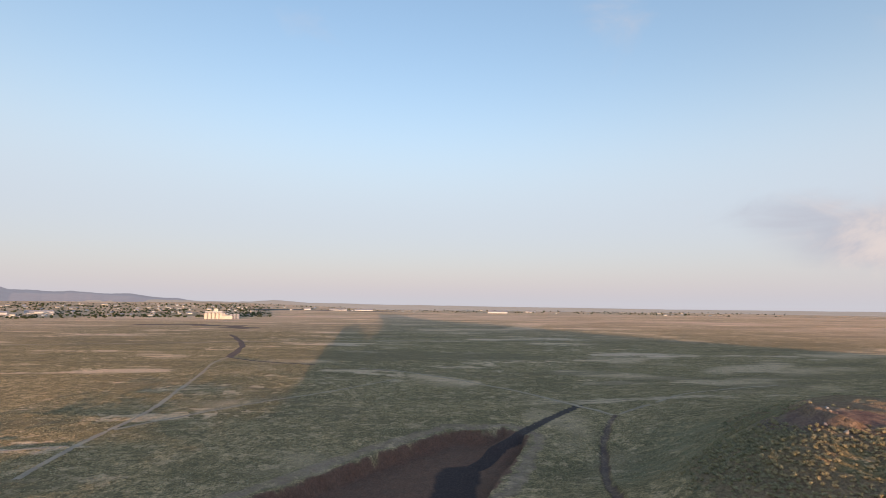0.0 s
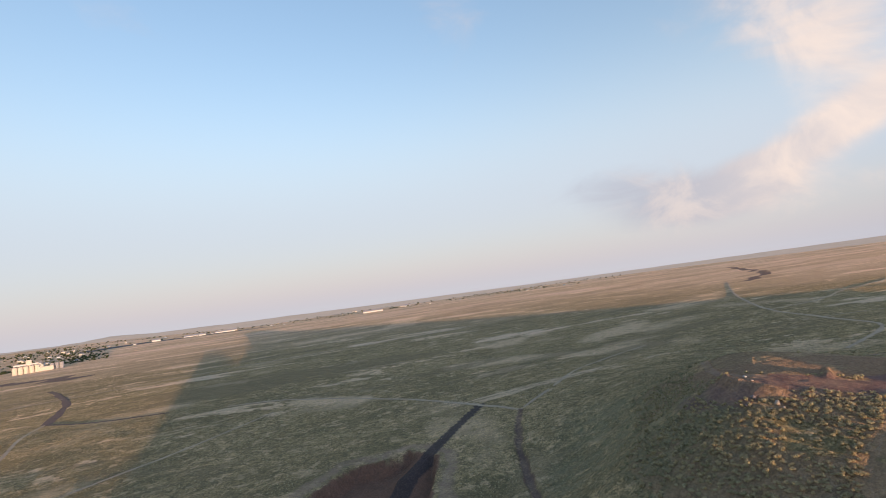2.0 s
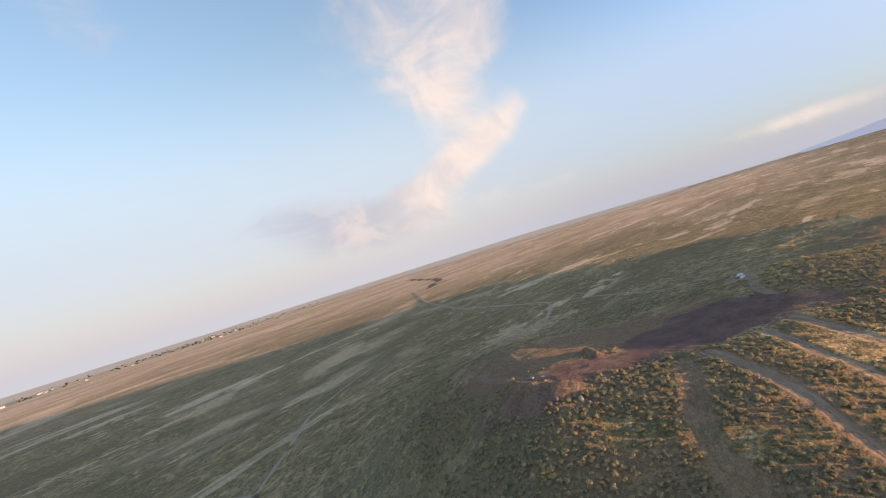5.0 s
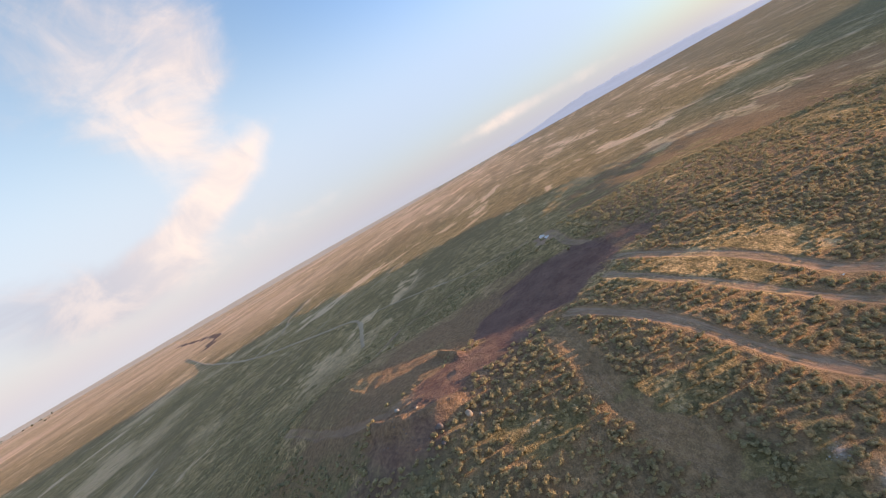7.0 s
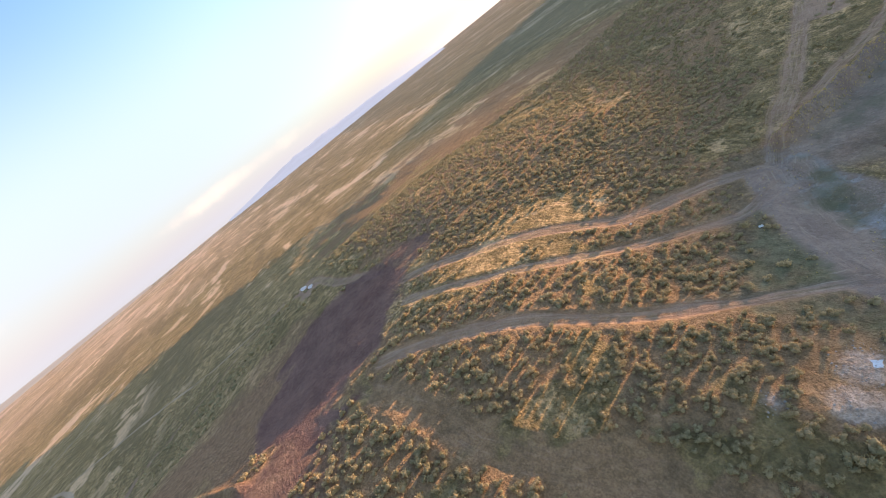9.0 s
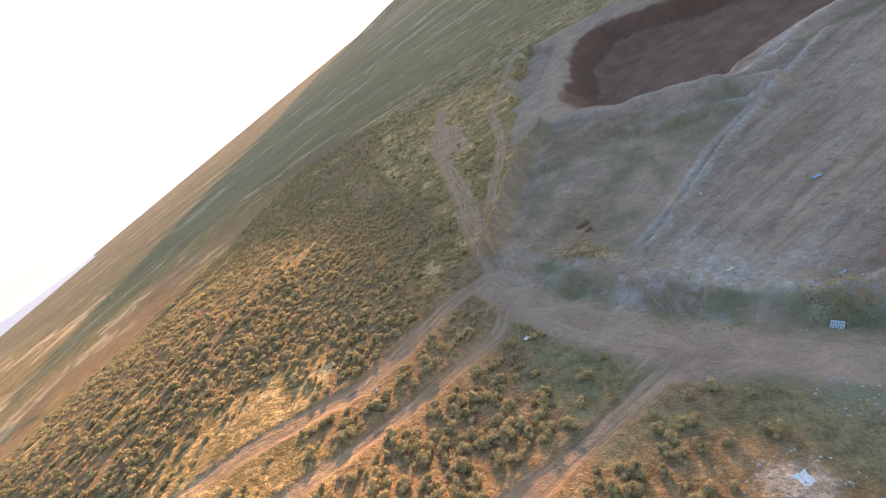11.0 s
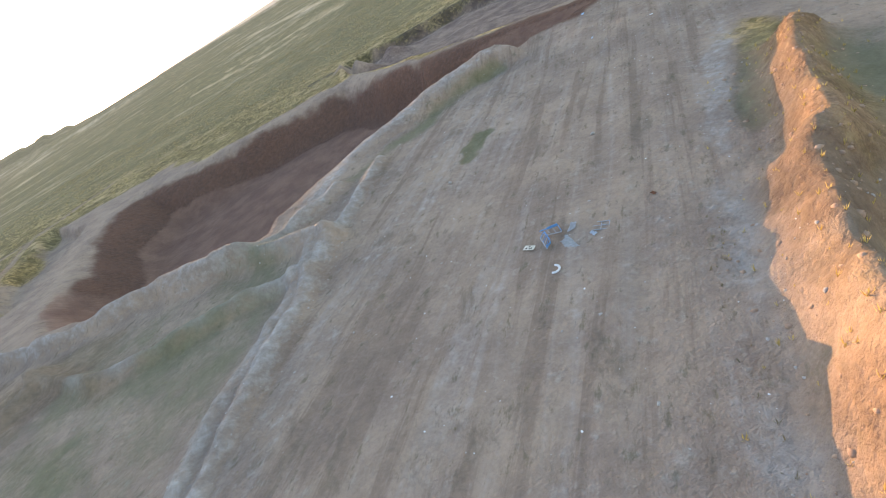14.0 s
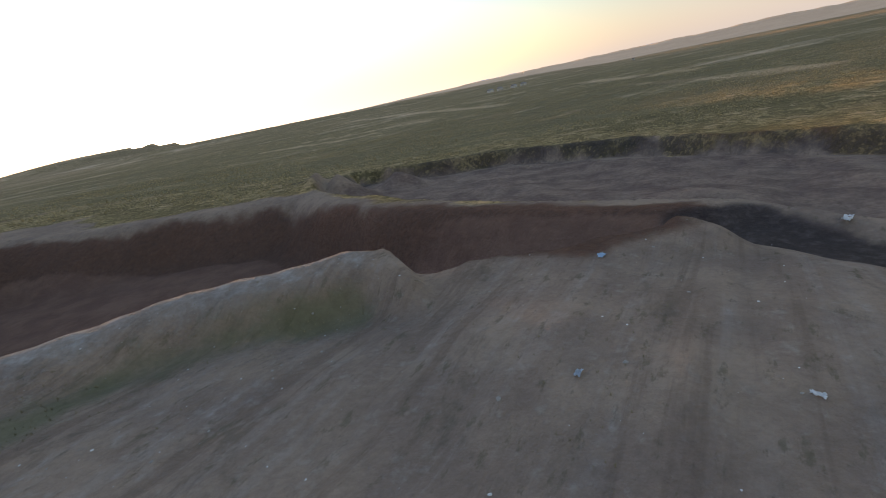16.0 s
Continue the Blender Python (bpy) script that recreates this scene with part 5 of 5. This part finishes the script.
for a, b in (((0.05, -0.3, 0.02), (0.05, 0.28, 0.03)), ((-0.4, -0.02, 0.03), (0.45, -0.02, 0.03))):
    part("crossbar", tube(a, b, 0.02), STEEL, gate)

board = thing("panel_board", 47.03, 27.0, -68, "cream board with dark cut-out holes", "board", lift=0.02)
part("sheet", bar((0.62, 0.36, 0.03), pose(0, 0, 0.03, 4, 3)), CREAM, board)
# each hole is a dark disc on the sheet, its inner shade painted
for hx, hy, hr in ((-0.16, 0.05, 0.055), (0.0, -0.07, 0.05), (0.14, 0.06, 0.06), (-0.05, 0.1, 0.035)):
    bm = bmesh.new()
    bmesh.ops.create_cone(bm, segments=12, radius1=hr, radius2=hr, depth=0.012, cap_ends=True, matrix=pose(hx, hy, 0.051 + hy * 0.07 - hx * 0.05, 4, 3))
    part("hole", bm, HOLE, board, "dark round hole")

# half ring of white enamel
bm = bmesh.new()
rings = []
for k in range(15):
    a = math.pi * (k / 14) * 1.1
    rings.append([bm.verts.new(((0.26 + 0.06 * math.cos(b)) * math.cos(a), (0.26 + 0.06 * math.cos(b)) * math.sin(a), 0.05 + 0.05 * math.sin(b))) for b in np.arange(8) * math.pi / 4])
for p, q in zip(rings[:-1], rings[1:]):
    for k in range(8):
        bm.faces.new((p[k], p[(k + 1) % 8], q[(k + 1) % 8], q[k]))
bm.faces.new(rings[0][::-1])
bm.faces.new(rings[-1])
half_ring = part("half_ring", bm, WHITE_ENAMEL)
half_ring.matrix_basis = pose(47.7, 29.5, ground_at(47.7, 29.5), 0, 0, 20)
tagged(half_ring, "broken white enamel half ring on bare earth", "scrap")


def scrap(name, x, y, w, d, rough, turn, material, label, category, seed, thick=0.015):
    ob = part(name, crumpled(w, d, thick, rough, seed), material)
    ob.matrix_basis = pose(x, y, ground_at(x, y) + 0.01, 0, 0, turn)
    return tagged(ob, label, category)


scrap("cloth", 45.8, 28.6, 1.1, 0.55, 0.12, 70, GREY_CLOTH, "crumpled grey cloth beside a metal frame", "cloth", 1)
scrap("torn_sheet", 44.65, 27.9, 0.7, 0.32, 0.14, 30, STEEL, "torn pale metal sheet on bare earth", "scrap", 2)
scrap("plastic_scrap", 44.6, 29.25, 0.3, 0.2, 0.1, 80, BLUE_WOOD, "small pale blue plastic scrap", "litter", 3)
scrap("cardboard", 69.0, 45.0, 0.7, 0.35, 0.1, 20, CREAM, "folded cream cardboard on grey rubble", "cardboard", 4)
scrap("plastic_sheet", 58.2, 34.85, 0.62, 0.36, 0.2, 10, BLUE_FILM, "crumpled light blue plastic sheet on graded earth", "plastic sheet", 5)
scrap("plastic_bag", 55.7, 48.95, 0.52, 0.3, 0.2, 50, VIVID_FILM, "vivid blue plastic bag below a bank", "bag", 6)
scrap("plastic_scrap", 62.0, 48.97, 0.5, 0.2, 0.12, 5, BLUE_WOOD, "pale blue and white plastic scrap", "litter", 7)
scrap("rusty_sheet", 82.0, 29.1, 1.7, 0.75, 0.3, 20, RUST, "bent rusty metal sheet on brown earth", "sheet metal", 8, 0.02)
scrap("rusty_scrap", 81.2, 30.6, 1.0, 0.5, 0.2, 30, RUST, "rusty metal scrap beside a larger sheet", "sheet metal", 9)
scrap("white_board", 70.8, 66.6, 0.9, 0.8, 0.06, 25, WHITE_ENAMEL, "pale blue-white board lying on rubble", "board", 10, 0.03)
scrap("white_bag", 88.6, 48.4, 0.55, 0.4, 0.25, 40, WHITE_LITTER, "white plastic bag at the track verge", "bag", 11)
scrap("white_bag", 104.0, 53.0, 0.4, 0.4, 0.2, 10, WHITE_LITTER, "small white bag beside the track", "bag", 12)
scrap("white_sack", -3.8, 2.5, 0.8, 0.45, 0.3, 15, WHITE_LITTER, "large white sack on black ground", "sack", 13)
scrap("plastic_scrap", 14.2, 2.7, 0.45, 0.3, 0.14, 60, BLUE_FILM, "blue plastic scrap near the pit edge", "litter", 14)
scrap("plastic_scrap", 20.5, 9.2, 0.26, 0.2, 0.12, 30, BLUE_WOOD, "pale blue plastic scrap on bare earth", "litter", 15)
scrap("plastic_scrap", 16.6, 13.1, 0.3, 0.14, 0.1, 100, WHITE_LITTER, "white plastic scrap on bare earth", "litter", 16)
scrap("curved_scrap", 68.0, 31.0, 0.45, 0.14, 0.16, 60, WHITE_ENAMEL, "curved white scrap on the track edge", "scrap", 17)
scrap("tin", 40.9, 30.1, 0.26, 0.16, 0.12, 80, RUST, "small dark tin on bare earth", "tin", 18)

WATER = material("puddle_water", (0.10, 0.11, 0.11), rough=0.04, scale=3.0, bump=0.0, spec=0.5)
for px, py, w, d in ((184.0, 91.6, 3.0, 1.0), (177.5, 90.2, 2.0, 0.8)):
    bm = bmesh.new()
    ring = [bm.verts.new((w * math.cos(a) * (1 + 0.2 * math.sin(3 * a)), d * math.sin(a), 0)) for a in np.arange(20) * math.pi / 10]
    bm.faces.new(ring)
    pool = part("puddle", bm, WATER)
    pool.matrix_basis = pose(px, py, ground_at(px, py) + 0.14)
    tagged(pool, "shallow puddle on a pale track", "water", kind="structure")


# ---- far town ----
WALL = material("cream_wall", (0.62, 0.55, 0.44), second=(0.52, 0.45, 0.36), scale=0.3, bump=0.1)
WHITE_WALL = material("white_wall", (0.60, 0.57, 0.52), second=(0.48, 0.45, 0.41), scale=0.3, bump=0.1)
ROOF = material("grey_roof", (0.34, 0.33, 0.33), second=(0.24, 0.23, 0.23), scale=0.4, bump=0.1)
LEAVES = scrub_material("tree_leaves", (0.07, 0.085, 0.04), (0.10, 0.11, 0.05), (0.15, 0.15, 0.07))


def far_place(az, distance):
    return distance * math.sin(radians(az)), distance * math.cos(radians(az))


def gable(w, d, h):
    bm = bmesh.new()
    a = [bm.verts.new(p) for p in ((-w, -d, 0), (w, -d, 0), (w, d, 0), (-w, d, 0), (-w, 0, h), (w, 0, h))]
    for f in ((0, 1, 5, 4), (2, 3, 4, 5), (0, 4, 3), (1, 2, 5), (3, 2, 1, 0)):
        bm.faces.new([a[i] for i in f])
    return bm


def house(name, x, y, turn, w, d, h, wall, label):
    ob = thing(name, x, y, turn, label, "house", "houses of the far town")
    part("wall", bar((w, d, h + 2), pose(0, 0, h / 2 - 1)), wall, ob)
    roof = part("roof", gable(w / 2 + 0.5, d / 2 + 0.5, d * 0.28), ROOF, ob, "grey pitched roof")
    roof.location.z = h
    return ob


r = np.random.RandomState(140)
first = house("house", *far_place(-38, 2600), 20, 13, 9, 4.0, WHITE_WALL, "small white house with grey roof among trees")
second = house("house", *far_place(-33, 2700), 70, 18, 10, 5.0, WALL, "cream house with grey roof among trees")
for k in range(150):
    az = r.uniform(-50, -22) if k < 110 else r.uniform(-22, 34)
    px, py = far_place(az, r.uniform(2050, 3700) if k < 110 else r.uniform(2900, 4000))
    copy_thing(first if k % 2 else second, pose(px, py, ground_at(px, py), 0, 0, r.uniform(0, 180)))
for az, dist in ((-153.2, 1000), (-152.0, 1040), (-150.4, 1010), (-149.2, 1080), (-137, 1700), (62.4, 3800)):
    px, py = far_place(az, dist)
    copy_thing(first, pose(px, py, ground_at(px, py), 0, 0, az))
for az, dist, w, d, h in ((6.6, 2900, 120, 30, 8), (-12.5, 3050, 110, 25, 6), (-9.5, 3150, 120, 25, 6), (-16.0, 3000, 40, 20, 8), (10.5, 3300, 70, 24, 6), (-40.5, 2450, 90, 20, 7), (-44, 2350, 110, 22, 7)):
    px, py = far_place(az, dist)
    ob = house("warehouse", px, py, -az, w, d, h, WHITE_WALL, "long white warehouse on the far plain")
    ob["category"] = "warehouse"
az, dist = -25.4, 1750
px, py = far_place(az, dist)
mill = thing("grain_elevator", px, py, 25.4, "cream concrete grain elevator with round silos", "building")
for k in range(5):
    bm = bmesh.new()
    bmesh.ops.create_cone(bm, segments=20, radius1=5.5, radius2=5.5, depth=20, cap_ends=True, matrix=pose(-37 + k * 11.5, 0, 9))
    part("silo", bm, WALL, mill)
    bm = bmesh.new()
    bmesh.ops.create_cone(bm, segments=20, radius1=5.8, radius2=0.8, depth=3, cap_ends=True, matrix=pose(-37 + k * 11.5, 0, 20.5))
    part("silo_cap", bm, ROOF, mill)
part("tower", bar((13, 11, 36), pose(-8, 8, 17)), WALL, mill)
part("hall", bar((34, 14, 13), pose(27, 0, 5.5)), WALL, mill)
part("annex", bar((16, 12, 20), pose(14, 8, 9)), WALL, mill)
part("gallery", bar((52, 4, 4), pose(-14, 1, 23.5)), WHITE_WALL, mill)
for k in range(3):
    bm = bmesh.new()
    bmesh.ops.create_cone(bm, segments=20, radius1=5.0, radius2=5.0, depth=18, cap_ends=True, matrix=pose(40 + k * 10.5, 12, 8))
    part("silo", bm, ROOF, mill, "grey steel silo")

r = np.random.RandomState(141)
az = np.concatenate([r.uniform(-52, -20, 1900), r.uniform(-22, 36, 520)])
dist = np.concatenate([1950 + 2000 * r.rand(1900) ** 1.3, r.uniform(2950, 4100, 520)])
grove = fbm(dist * np.sin(np.radians(az)), dist * np.cos(np.radians(az)), 260, 143) + 0.25 * r.rand(len(az)) > 0.55
az, dist = az[grove], dist[grove]
tx, ty = dist * np.sin(np.radians(az)), dist * np.cos(np.radians(az))
CROWNS = [bush_arrays(150 + k, 34, 7) for k in range(4)]
tagged(part("far_trees", strewn("far_trees", CROWNS, tx, ty, r.uniform(4, 9, len(tx)), 142, 0.0, (1.0, 1.6)), LEAVES), "dark green trees round the far town", "trees", kind="stuff")
mx, my = far_place(-148.6, 2600)
mast = thing("radio_mast", mx, my, 0, "thin lattice radio mast on the far plain", "mast")
part("pole", tube((0, 0, 0), (0, 0, 45), 0.9, 6), STEEL, mast)
part("platform", tube((0, 0, 30), (0, 0, 32), 2.2, 8), STEEL, mast)
